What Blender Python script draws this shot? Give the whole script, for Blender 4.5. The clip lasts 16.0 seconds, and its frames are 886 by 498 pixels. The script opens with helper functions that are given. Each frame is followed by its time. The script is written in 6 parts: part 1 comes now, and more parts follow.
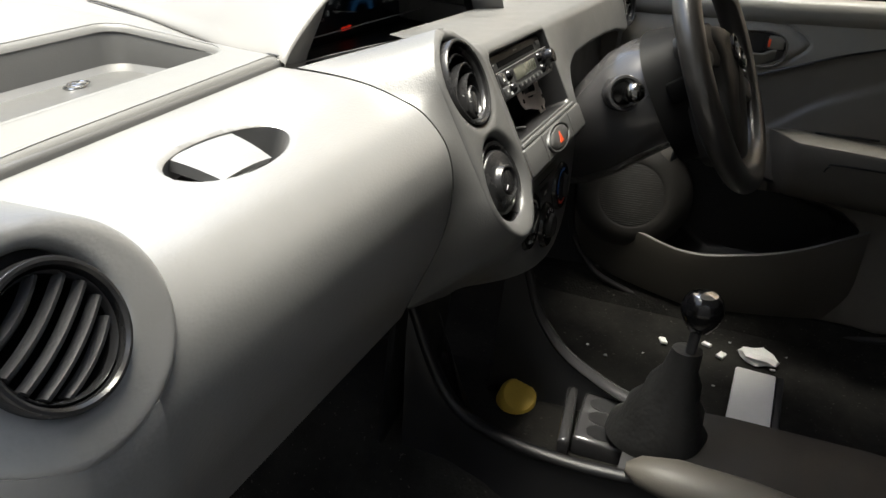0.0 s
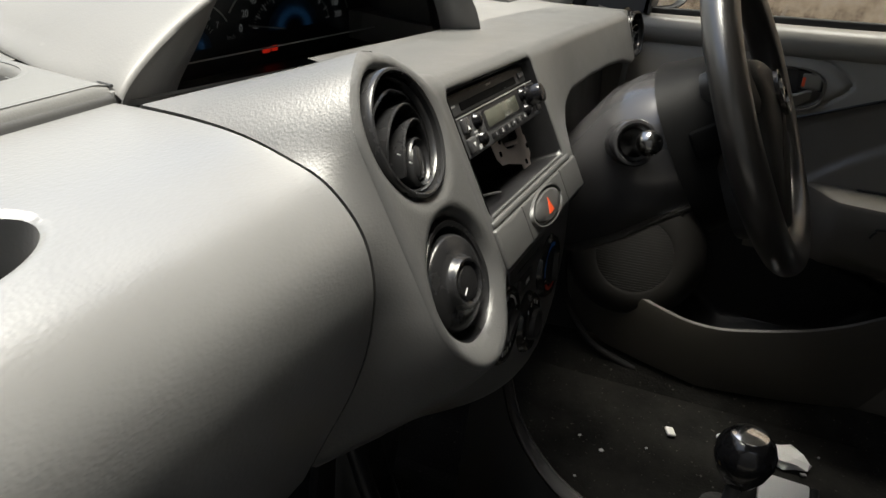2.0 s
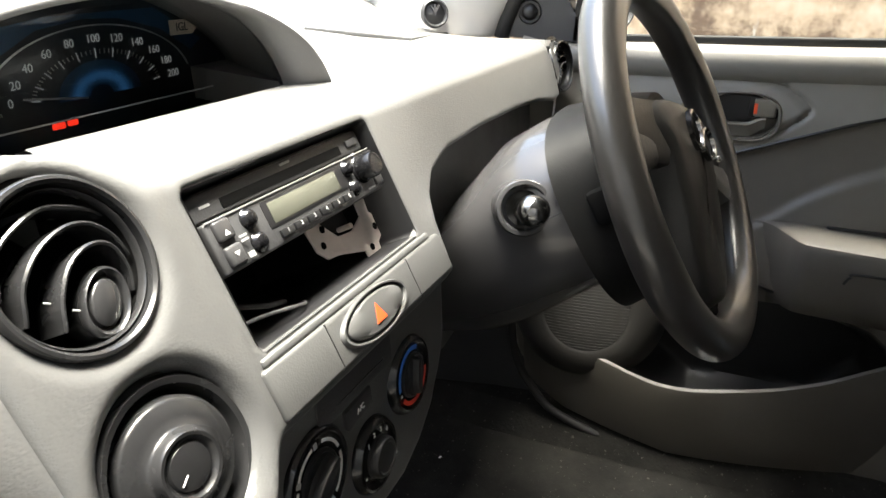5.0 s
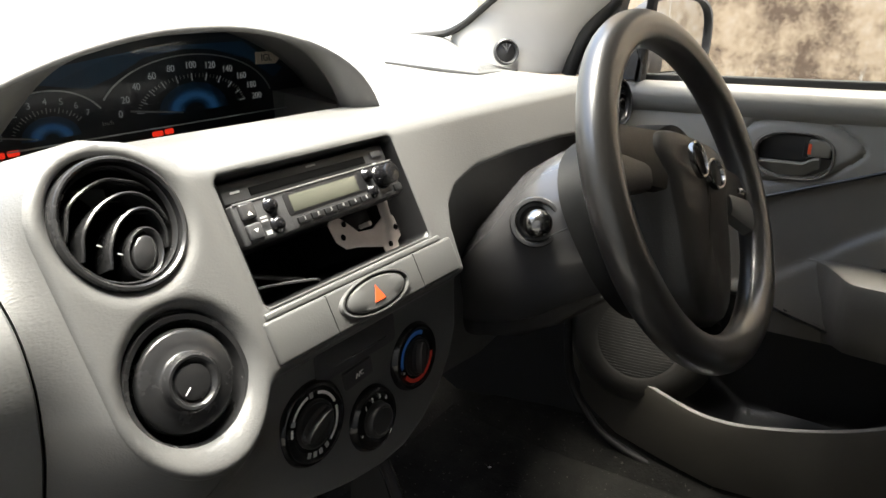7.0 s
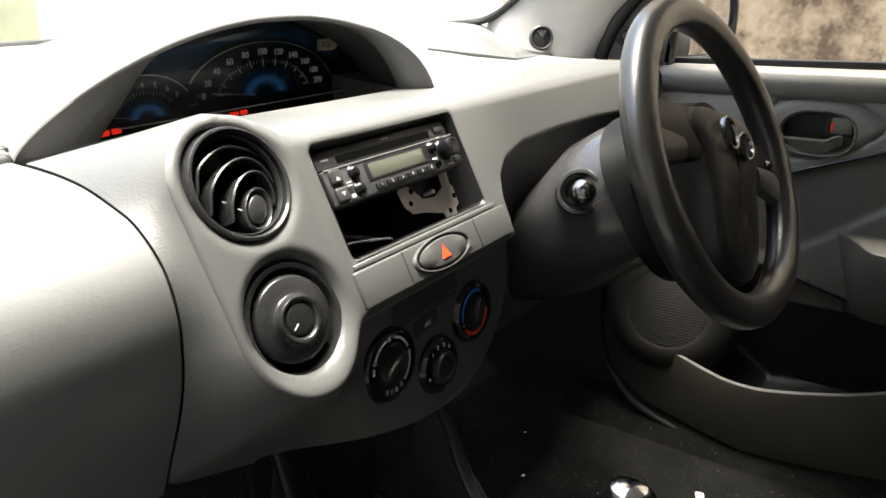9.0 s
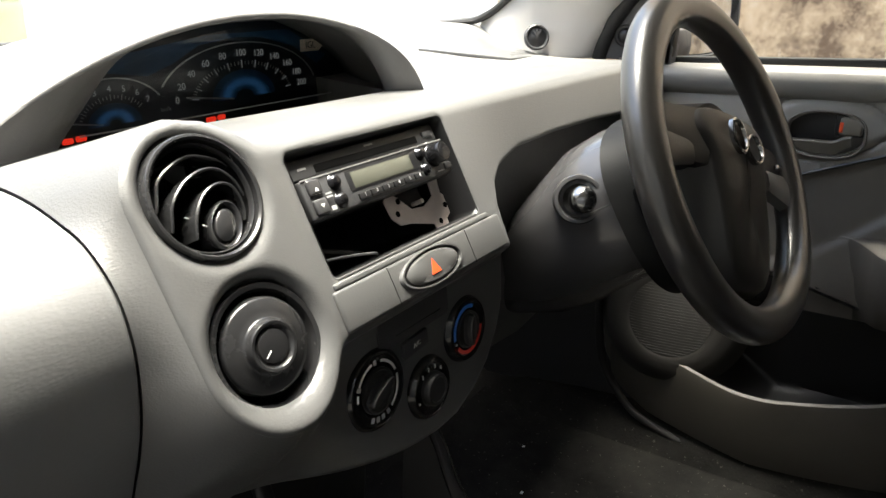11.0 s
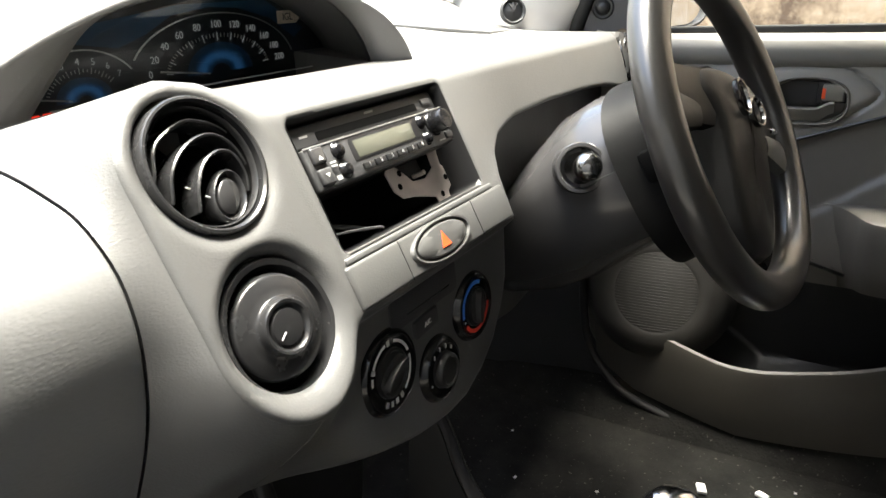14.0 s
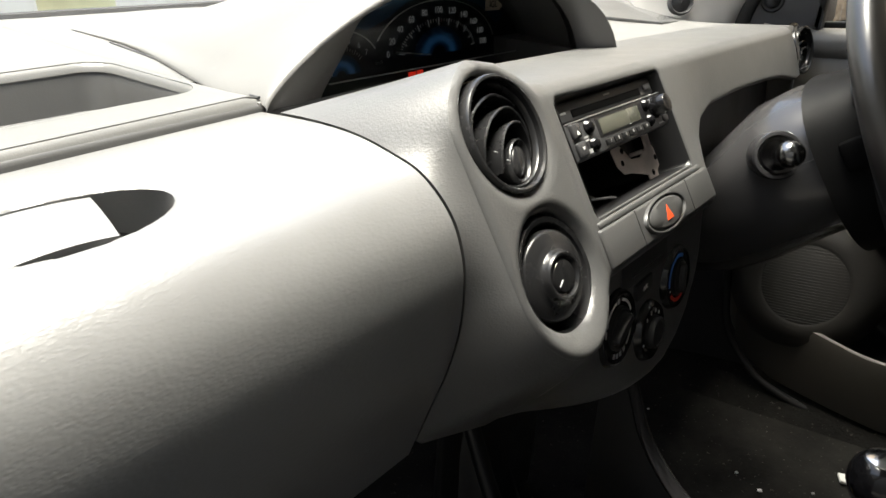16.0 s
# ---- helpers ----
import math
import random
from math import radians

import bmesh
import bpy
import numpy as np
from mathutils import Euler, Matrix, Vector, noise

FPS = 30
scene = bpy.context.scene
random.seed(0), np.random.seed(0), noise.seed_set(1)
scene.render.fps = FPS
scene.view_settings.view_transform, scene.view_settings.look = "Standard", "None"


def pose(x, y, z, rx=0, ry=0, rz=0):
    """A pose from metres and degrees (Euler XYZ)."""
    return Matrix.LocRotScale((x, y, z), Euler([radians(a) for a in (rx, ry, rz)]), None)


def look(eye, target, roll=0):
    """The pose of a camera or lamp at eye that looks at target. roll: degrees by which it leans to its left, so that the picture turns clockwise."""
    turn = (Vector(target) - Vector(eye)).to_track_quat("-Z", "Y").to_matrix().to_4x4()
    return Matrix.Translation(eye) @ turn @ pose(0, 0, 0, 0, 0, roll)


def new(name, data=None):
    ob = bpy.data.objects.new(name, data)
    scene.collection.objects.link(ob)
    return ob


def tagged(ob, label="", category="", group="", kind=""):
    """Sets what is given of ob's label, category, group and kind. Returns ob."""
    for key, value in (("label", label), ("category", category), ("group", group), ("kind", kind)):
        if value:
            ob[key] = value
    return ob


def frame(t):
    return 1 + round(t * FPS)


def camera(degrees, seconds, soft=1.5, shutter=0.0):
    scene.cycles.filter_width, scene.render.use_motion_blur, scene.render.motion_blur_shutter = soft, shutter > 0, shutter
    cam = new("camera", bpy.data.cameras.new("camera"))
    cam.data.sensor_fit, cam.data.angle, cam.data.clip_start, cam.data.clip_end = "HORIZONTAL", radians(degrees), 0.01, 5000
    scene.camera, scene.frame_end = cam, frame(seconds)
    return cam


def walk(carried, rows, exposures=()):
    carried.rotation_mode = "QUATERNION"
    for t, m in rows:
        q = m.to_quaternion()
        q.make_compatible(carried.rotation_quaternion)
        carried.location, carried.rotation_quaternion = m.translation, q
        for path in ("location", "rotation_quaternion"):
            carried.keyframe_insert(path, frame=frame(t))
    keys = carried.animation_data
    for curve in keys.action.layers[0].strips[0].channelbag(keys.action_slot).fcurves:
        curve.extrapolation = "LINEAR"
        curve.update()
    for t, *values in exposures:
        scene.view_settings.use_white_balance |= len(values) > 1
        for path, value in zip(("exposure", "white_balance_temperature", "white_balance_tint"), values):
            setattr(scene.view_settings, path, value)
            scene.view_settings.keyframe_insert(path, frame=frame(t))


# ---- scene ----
cam = camera(62.8, 16.0)
PATH = [
    (0, (-0.7689, -0.2443, 1.0406), (0.0586, 0.1053, 0.6014), 1.74),
    (0.5, (-0.7287, -0.2293, 1.0307), (0.1054, 0.1192, 0.6032), 2.78),
    (1, (-0.6421, -0.2158, 1.0154), (0.1908, 0.1133, 0.5705), 3.13),
    (1.5, (-0.5850, -0.1943, 1.0012), (0.2504, 0.1570, 0.5785), 3.70),
    (2, (-0.5373, -0.1882, 1.0018), (0.3077, 0.1592, 0.5952), 3.35),
    (2.5, (-0.4839, -0.1794, 0.9975), (0.3775, 0.1445, 0.6063), 4.50),
    (3, (-0.436, -0.163, 0.983), (1.321, 0.413, 0.221), 5.5),
    (3.5, (-0.398, -0.181, 0.988), (1.373, 0.32, 0.205), 5.8),
    (4, (-0.352, -0.214, 0.996), (1.459, 0.131, 0.22), 5.3),
    (4.5, (-0.345, -0.231, 0.997), (1.462, 0.205, 0.26), 3.8),
    (5, (-0.351, -0.255, 1.007), (1.348, 0.487, 0.255), -0.4),
    (7.5, (-0.395, -0.382, 1.009), (1.176, 0.673, 0.363), 0.0),
    (8, (-0.406, -0.372, 1.009), (1.162, 0.696, 0.374), 0.4),
    (8.5, (-0.436, -0.365, 1.003), (1.092, 0.746, 0.346), 1.2),
    (9, (-0.467, -0.384, 1.01), (1.073, 0.695, 0.331), -0.8),
    (11.5, (-0.394, -0.342, 0.997), (1.157, 0.727, 0.325), -1.4),
    (12, (-0.358, -0.313, 0.989), (1.241, 0.685, 0.321), -1.4),
    (12.5, (-0.346, -0.317, 0.988), (1.286, 0.629, 0.324), -3.6),
    (13, (-0.355, -0.326, 0.984), (1.264, 0.625, 0.295), -2.7),
    (13.5, (-0.385, -0.325, 0.978), (1.224, 0.637, 0.278), -2.7),
    (14, (-0.426, -0.314, 0.979), (1.179, 0.655, 0.283), -2.1),
    (14.5, (-0.453, -0.312, 0.985), (1.155, 0.654, 0.292), -0.7),
    (15, (-0.4820, -0.3152, 0.9888), (0.3116, 0.1747, 0.6279), -0.00),
    (15.5, (-0.5080, -0.2875, 0.9787), (0.2648, 0.2350, 0.6184), 0.01),
    (16, (-0.5467, -0.2550, 0.9888), (0.1873, 0.3195, 0.6266), -1.15),
]
EXPOSURES = [(0.0, 1.95), (1.0, 1.5), (2.0, 1.45), (2.5, 1.5), (3.5, 2.25), (4.0, 3.15), (5.2, 3.35), (7.5, 2.8), (9.0, 2.65), (11.5, 2.85), (12.5, 3.0), (13.5, 3.3), (15.0, 3.15), (15.5, 2.7), (16.0, 2.0)]
walk(cam, [(t, look(eye, target, roll)) for t, eye, target, roll in PATH], [(t, stops, 6950, 4) for t, stops in EXPOSURES])

# ---------------------------------------------------------------- light
world = bpy.data.worlds.new("sky")
scene.world = world
world.use_nodes = True
wn = world.node_tree
sky = wn.nodes.new("ShaderNodeTexSky")
sky.sky_type, sky.sun_disc = "NISHITA", False
sky.sun_elevation, sky.sun_rotation = radians(88), radians(300)
sky.air_density, sky.dust_density, sky.ozone_density = 1.0, 4.0, 1.0
wn.links.new(sky.outputs[0], wn.nodes["Background"].inputs[0])
wn.nodes["Background"].inputs[1].default_value = 0.13
sun = new("sun", bpy.data.lights.new("sun", "SUN"))
sun.data.energy, sun.data.angle, sun.data.color = 4.0, radians(36), (1.0, 0.975, 0.94)
sun.matrix_world = look((-0.15, 0.1, 6.0), (0, 0, 0.9))


# ---------------------------------------------------------------- materials
def material(name, colour, rough=0.5, metal=0.0, grain=0.0, grain_size=900.0, stain=0.0, stain_size=9.0, rough_var=0.0, emit=0.0, coat=0.0, spec=0.5, tone=None, dust=0.0, wrinkle=1.0):
    """Principled surface: fine relief (grain), blotchy colour change (stain), uneven gloss (rough_var), pale specks (dust)."""
    m = bpy.data.materials.new(name)
    m.use_nodes = True
    nt = m.node_tree
    b = nt.nodes["Principled BSDF"]
    b.inputs["Base Color"].default_value = (*colour, 1)
    b.inputs["Roughness"].default_value = rough
    b.inputs["Metallic"].default_value = metal
    b.inputs["Specular IOR Level"].default_value = spec
    b.inputs["Coat Weight"].default_value = coat
    if emit:
        b.inputs["Emission Color"].default_value = (*colour, 1)
        b.inputs["Emission Strength"].default_value = emit
    tc = nt.nodes.new("ShaderNodeTexCoord")
    if stain or rough_var:
        n = nt.nodes.new("ShaderNodeTexNoise")
        n.inputs["Scale"].default_value, n.inputs["Detail"].default_value, n.inputs["Roughness"].default_value = stain_size, 8, 0.65
        nt.links.new(tc.outputs["Object"], n.inputs["Vector"])
        if stain:
            r = nt.nodes.new("ShaderNodeValToRGB")
            lo = tone or tuple(c * (1 - stain) for c in colour)
            hi = tuple(min(1, c * (1 + 0.6 * stain)) for c in colour)
            r.color_ramp.elements[0].position, r.color_ramp.elements[1].position = 0.3, 0.72
            r.color_ramp.elements[0].color, r.color_ramp.elements[1].color = (*lo, 1), (*hi, 1)
            nt.links.new(n.outputs["Fac"], r.inputs["Fac"])
            out = r.outputs[0]
            if dust:
                d = nt.nodes.new("ShaderNodeTexNoise")
                d.inputs["Scale"].default_value, d.inputs["Detail"].default_value = 160, 3
                nt.links.new(tc.outputs["Object"], d.inputs["Vector"])
                dr = nt.nodes.new("ShaderNodeValToRGB")
                dr.color_ramp.elements[0].position, dr.color_ramp.elements[1].position = 0.66, 0.74
                nt.links.new(d.outputs["Fac"], dr.inputs["Fac"])
                mx = nt.nodes.new("ShaderNodeMix")
                mx.data_type = "RGBA"
                sc = nt.nodes.new("ShaderNodeMath")
                sc.operation = "MULTIPLY"
                sc.inputs[1].default_value = dust
                nt.links.new(dr.outputs[0], sc.inputs[0])
                nt.links.new(sc.outputs[0], mx.inputs[0])
                nt.links.new(out, mx.inputs[6])
                mx.inputs[7].default_value = (0.35, 0.33, 0.30, 1)
                out = mx.outputs[2]
            nt.links.new(out, b.inputs["Base Color"])
        if rough_var:
            q = nt.nodes.new("ShaderNodeMapRange")
            q.inputs["To Min"].default_value, q.inputs["To Max"].default_value = max(0.03, rough - rough_var), min(1, rough + rough_var)
            q.inputs["From Min"].default_value, q.inputs["From Max"].default_value = 0.3, 0.7
            nt.links.new(n.outputs["Fac"], q.inputs["Value"])
            nt.links.new(q.outputs[0], b.inputs["Roughness"])
    if grain:
        g = nt.nodes.new("ShaderNodeTexVoronoi")
        g.feature = "SMOOTH_F1"
        g.inputs["Scale"].default_value = grain_size
        g2 = nt.nodes.new("ShaderNodeTexNoise")
        g2.inputs["Scale"].default_value, g2.inputs["Detail"].default_value = grain_size * 0.45, 2
        sq = nt.nodes.new("ShaderNodeMapping")
        sq.inputs["Scale"].default_value = (wrinkle, 1, 1)
        nt.links.new(tc.outputs["Object"], sq.inputs["Vector"])
        for q in (g, g2):
            nt.links.new(sq.outputs[0], q.inputs["Vector"])
        ad = nt.nodes.new("ShaderNodeMath")
        nt.links.new(g.outputs["Distance"], ad.inputs[0])
        nt.links.new(g2.outputs["Fac"], ad.inputs[1])
        bp = nt.nodes.new("ShaderNodeBump")
        bp.inputs["Strength"].default_value, bp.inputs["Distance"].default_value = grain, 0.0006
        nt.links.new(ad.outputs[0], bp.inputs["Height"])
        nt.links.new(bp.outputs[0], b.inputs["Normal"])
    return m


FACIA = material("silver_grey_grained_plastic", (0.124, 0.124, 0.123), 0.40, 0.28, 0.20, 950, 0.07, 14, 0.06, wrinkle=0.5)
LID = material("silver_grey_satin_plastic", (0.24, 0.24, 0.24), 0.34, 0.38, 0.17, 750, 0.06, 11, 0.05, wrinkle=0.5)
PAD = material("light_grey_soft_plastic", (0.145, 0.143, 0.139), 0.46, 0.0, 0.12, 900, 0.10, 7, 0.08, dust=0.10)
PAD_DARK = material("mid_grey_plastic", (0.135, 0.135, 0.131), 0.5, 0.0, 0.12, 1000, 0.1, 9, 0.08)
BAR_GREY = material("charcoal_grey_plastic", (0.085, 0.085, 0.084), 0.36, 0.0, 0.10, 1000, 0.08, 12, 0.06)
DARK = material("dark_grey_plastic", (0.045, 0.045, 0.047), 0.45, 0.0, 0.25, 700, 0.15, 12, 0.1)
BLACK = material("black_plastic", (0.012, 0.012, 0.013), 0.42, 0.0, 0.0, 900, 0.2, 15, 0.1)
VENT = material("black_vent_plastic", (0.022, 0.022, 0.023), 0.24, 0.0, 0.04, 900, 0.2, 30, 0.08)
GRIP = material("satin_black_knob_plastic", (0.013, 0.013, 0.014), 0.46, 0.0, 0.0, 900, 0.1, 20, 0.04, spec=0.35)
GLOSS = material("gloss_black_plastic", (0.008, 0.008, 0.009), 0.16, 0.0, 0.0, 900, 0.2, 20, 0.05)
VOID = material("unlit_black_cavity", (0.004, 0.004, 0.004), 0.9, spec=0.05)
CARPET = material("black_carpet", (0.022, 0.021, 0.019), 0.95, 0.0, 1.0, 260, 0.6, 5.5, 0.0, spec=0.08, dust=0.16, tone=(0.005, 0.005, 0.005))
WHEEL = material("worn_black_leatherette", (0.027, 0.0245, 0.0225), 0.32, 0.0, 0.07, 900, 0.16, 22, 0.015, spec=1.0, coat=0.35)
HUB = material("black_grained_plastic", (0.018, 0.0175, 0.017), 0.44, 0.0, 0.2, 900, 0.2, 14, 0.08)
SHROUD = material("dark_grey_shroud_plastic", (0.058, 0.057, 0.059), 0.25, 0.2, 0.03, 1000, 0.04, 10, 0.01, coat=0.3)
# Paler than DOOR_MID because the light caught higher up is put into it.
DOOR_UP = material("lit_grey_door_plastic", (0.240, 0.227, 0.205), 0.42, 0.0, 0.12, 900, 0.1, 8, 0.08)
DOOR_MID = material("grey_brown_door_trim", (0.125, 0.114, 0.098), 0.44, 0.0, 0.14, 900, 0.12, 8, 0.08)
# Darkened copy of DOOR_MID: shade low on the door is in the colour.
POCKET = material("shaded_grey_brown_pocket_plastic", (0.086, 0.078, 0.067), 0.46, 0.0, 0.14, 900, 0.12, 8, 0.08)
HANDLE = material("grey_beige_handle_plastic", (0.20, 0.185, 0.155), 0.36, 0.0, 0.06, 900, 0.08, 20, 0.05)
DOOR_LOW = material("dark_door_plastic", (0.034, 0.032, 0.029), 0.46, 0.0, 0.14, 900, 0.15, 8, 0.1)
COLLAR = material("matte_black_plastic", (0.009, 0.009, 0.009), 0.55, 0.0, 0.1, 900, 0.15, 15, 0.08, spec=0.12)
DARK_CHROME = material("smoked_chrome", (0.30, 0.30, 0.30), 0.18, 1.0, stain=0.05, rough_var=0.05)
CHROME = material("chrome", (0.75, 0.75, 0.75), 0.12, 1.0, stain=0.05, rough_var=0.05)
SILVER = material("silver_paint", (0.50, 0.50, 0.50), 0.32, 0.7, stain=0.05)
STEEL = material("galvanised_steel", (0.60, 0.53, 0.50), 0.4, 0.2, stain=0.15, stain_size=40, rough_var=0.1)
LCD = material("grey_green_lcd", (0.085, 0.087, 0.070), 0.2, coat=0.3)
WHITE_INK = material("white_print", (0.72, 0.72, 0.70), 0.5)
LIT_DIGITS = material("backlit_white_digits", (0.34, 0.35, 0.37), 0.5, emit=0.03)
LIT_BLUE = [material("backlit_blue_film", (0.010, 0.042, 0.105), 0.5, emit=0.09 * math.exp(-((k - 3.4) / 2.0) ** 2)) for k in range(10)]
GREY_INK = material("grey_print", (0.38, 0.38, 0.38), 0.5)
RED_INK = material("red_print", (0.80, 0.045, 0.025), 0.4)
BLUE_INK = material("blue_print", (0.03, 0.18, 0.66), 0.4)
ORANGE = material("orange_red_triangle", (0.85, 0.10, 0.03), 0.4)
RED_LAMP = material("red_warning_lamp", (0.8, 0.03, 0.015), 0.5, emit=0.12)
AMBER_LAMP = material("amber_warning_lamp", (1.0, 0.28, 0.03), 0.5, emit=1.2)
TAG = material("cream_tag", (0.75, 0.62, 0.50), 0.5, stain=0.1)
YELLOW = material("yellow_plastic", (0.58, 0.39, 0.06), 0.5, stain=0.15, stain_size=25)
WHITE_CARD = material("white_card", (0.80, 0.79, 0.77), 0.55, stain=0.04)
CLUSTER = material("navy_black_dial_face", (0.010, 0.014, 0.022), 0.35, stain=0.2, coat=0.3)
CLUSTER_BLUE = material("blue_dial_film", (0.012, 0.055, 0.12), 0.4, stain=0.25, stain_size=18)
PILLAR = material("grey_beige_pillar_trim", (0.47, 0.455, 0.43), 0.55, 0.0, 0.12, 800, 0.06, 6)
RUBBER = material("black_rubber", (0.010, 0.010, 0.010), 0.6)
SEAT = material("grey_seat_fabric", (0.10, 0.10, 0.10), 0.9, 0.0, 0.8, 350, 0.2, 12, spec=0.2)
HEADLINER = material("grey_headliner", (0.45, 0.44, 0.42), 0.95, 0.0, 0.4, 300, 0.05, 4)


# ---------------------------------------------------------------- mesh helpers
def link(name, verts, faces, mat, parent=None, label="", smooth=True, angle=38):
    me = bpy.data.meshes.new(name)
    me.from_pydata([tuple(v) for v in verts], [], faces)
    me.validate()
    bm = bmesh.new()
    bm.from_mesh(me)
    bmesh.ops.recalc_face_normals(bm, faces=bm.faces)
    bm.to_mesh(me)
    bm.free()
    return finish(name, me, mat, parent, label, smooth, angle)


def finish(name, me, mat, parent=None, label="", smooth=True, angle=38):
    me.materials.append(mat)
    for p in me.polygons:
        p.use_smooth = smooth
    if smooth:
        me.set_sharp_from_angle(angle=radians(angle))
    ob = new(name, me)
    if parent:
        ob.parent = parent
    if label:
        tagged(ob, label)
    return ob


def part(name, bm, mat, parent=None, label="", smooth=True, angle=38):
    me = bpy.data.meshes.new(name)
    bm.to_mesh(me)
    bm.free()
    return finish(name, me, mat, parent, label, smooth, angle)


def thing(name, label, category, group="", kind=""):
    return tagged(new(name), label, category, group, kind)


def box_bm(size, bevel=0.002, m=None, segments=2):
    bm = bmesh.new()
    bmesh.ops.create_cube(bm, size=1, matrix=Matrix.Diagonal((*size, 1)))
    if bevel:
        bmesh.ops.bevel(bm, geom=list(bm.edges), offset=min(bevel, 0.45 * min(size)), segments=segments, affect="EDGES", profile=0.5)
    if m is not None:
        bm.transform(m)
    return bm


def lathe_bm(profile, steps=48, m=None, sx=1.0, sy=1.0, close=False):
    """Turns (r, h) pairs round the local z axis."""
    bm = bmesh.new()
    rings = []
    for r, h in profile:
        if r < 1e-6:
            rings.append([bm.verts.new((0, 0, h))])
        else:
            rings.append([bm.verts.new((sx * r * math.cos(2 * math.pi * k / steps), sy * r * math.sin(2 * math.pi * k / steps), h)) for k in range(steps)])
    for a, b in zip(rings, rings[1:]):
        for k in range(steps):
            j = (k + 1) % steps
            if len(a) == 1 and len(b) == 1:
                continue
            if len(a) == 1:
                bm.faces.new((a[0], b[k], b[j]))
            elif len(b) == 1:
                bm.faces.new((a[k], b[0], a[j]))
            else:
                bm.faces.new((a[k], b[k], b[j], a[j]))
    bmesh.ops.recalc_face_normals(bm, faces=bm.faces)
    if m is not None:
        bm.transform(m)
    return bm


def loft_bm(sections, closed=True, caps=True):
    bm = bmesh.new()
    rows = [[bm.verts.new(p) for p in s] for s in sections]
    n = len(rows[0])
    for a, b in zip(rows, rows[1:]):
        for k in range(n if closed else n - 1):
            j = (k + 1) % n
            bm.faces.new((a[k], a[j], b[j], b[k]))
    if caps and closed:
        bm.faces.new(rows[0])
        bm.faces.new(list(reversed(rows[-1])))
    bmesh.ops.recalc_face_normals(bm, faces=bm.faces)
    return bm


def spline(points, n):
    """n points along a Catmull-Rom curve through the points."""
    P = [Vector(p) for p in points]
    P = [P[0] * 2 - P[1]] + P + [P[-1] * 2 - P[-2]]
    out = []
    for i in range(n):
        u = i / (n - 1) * (len(P) - 3)
        k = min(int(u), len(P) - 4)
        t = u - k
        a, b, c, d = P[k:k + 4]
        out.append(0.5 * ((2 * b) + (c - a) * t + (2 * a - 5 * b + 4 * c - d) * t * t + (3 * b - a - 3 * c + d) * t ** 3))
    return out


def tube_bm(points, radius, steps=10, n=0, flat=1.0, closed=False):
    """A round bar along the points; radius may be a function of 0..1; flat squashes it in its second direction."""
    pts = spline(points, n) if n else [Vector(p) for p in points]
    bm = bmesh.new()
    rows = []
    up = Vector((0, 0, 1))
    N = len(pts)
    for i, p in enumerate(pts):
        a, b = (pts[(i - 1) % N], pts[(i + 1) % N]) if closed else (pts[max(i - 1, 0)], pts[min(i + 1, N - 1)])
        d = (b - a).normalized()
        s = d.cross(up)
        s = s.normalized() if s.length > 1e-4 else d.cross(Vector((1, 0, 0))).normalized()
        w = s.cross(d)
        r = radius(i / max(N - 1, 1)) if callable(radius) else radius
        rows.append([bm.verts.new(p + r * (math.cos(2 * math.pi * k / steps) * s + flat * math.sin(2 * math.pi * k / steps) * w)) for k in range(steps)])
    pairs = list(zip(rows, rows[1:])) + ([(rows[-1], rows[0])] if closed else [])
    for a, b in pairs:
        for k in range(steps):
            j = (k + 1) % steps
            bm.faces.new((a[k], a[j], b[j], b[k]))
    if not closed:
        bm.faces.new(rows[0])
        bm.faces.new(list(reversed(rows[-1])))
    bmesh.ops.recalc_face_normals(bm, faces=bm.faces)
    return bm


def slab_bm(outline, thick, m=None, bevel=0.0008):
    """A plate with the outline (x, y), thick along +z, its upper edge rounded."""
    bm = bmesh.new()
    f = bm.faces.new([bm.verts.new((x, y, 0)) for x, y in outline])
    if f.normal.z == 0:
        f.normal_update()
    if f.normal.z > 0:
        f.normal_flip()
    r = bmesh.ops.extrude_face_region(bm, geom=[f])
    top = [v for v in r["geom"] if isinstance(v, bmesh.types.BMVert)]
    bmesh.ops.translate(bm, verts=top, vec=(0, 0, thick))
    if bevel:
        tops = set(top)
        edges = [e for e in bm.edges if e.verts[0] in tops and e.verts[1] in tops]
        bmesh.ops.bevel(bm, geom=edges, offset=bevel, segments=2, affect="EDGES", profile=0.5)
    bmesh.ops.recalc_face_normals(bm, faces=bm.faces)
    if m is not None:
        bm.transform(m)
    return bm


def oval(a, b, n=40, p=2.0, cx=0, cy=0):
    out = []
    for k in range(n):
        t = 2 * math.pi * k / n
        c, s = math.cos(t), math.sin(t)
        out.append((cx + a * math.copysign(abs(c) ** (2 / p), c), cy + b * math.copysign(abs(s) ** (2 / p), s)))
    return out


def round_rect(w, h, r, n=5, cx=0, cy=0):
    out = []
    for qx, qy, a0 in ((1, 1, 0), (-1, 1, 90), (-1, -1, 180), (1, -1, 270)):
        for k in range(n + 1):
            a = radians(a0 + 90 * k / n)
            out.append((cx + qx * (w / 2 - r) + r * math.cos(a), cy + qy * (h / 2 - r) + r * math.sin(a)))
    return out


def arc_band(r0, r1, a0, a1, n=24):
    """Outline of a band between two radii, angles in degrees."""
    A = [radians(a0 + (a1 - a0) * k / n) for k in range(n + 1)]
    return [(r1 * math.cos(a), r1 * math.sin(a)) for a in A] + [(r0 * math.cos(a), r0 * math.sin(a)) for a in reversed(A)]


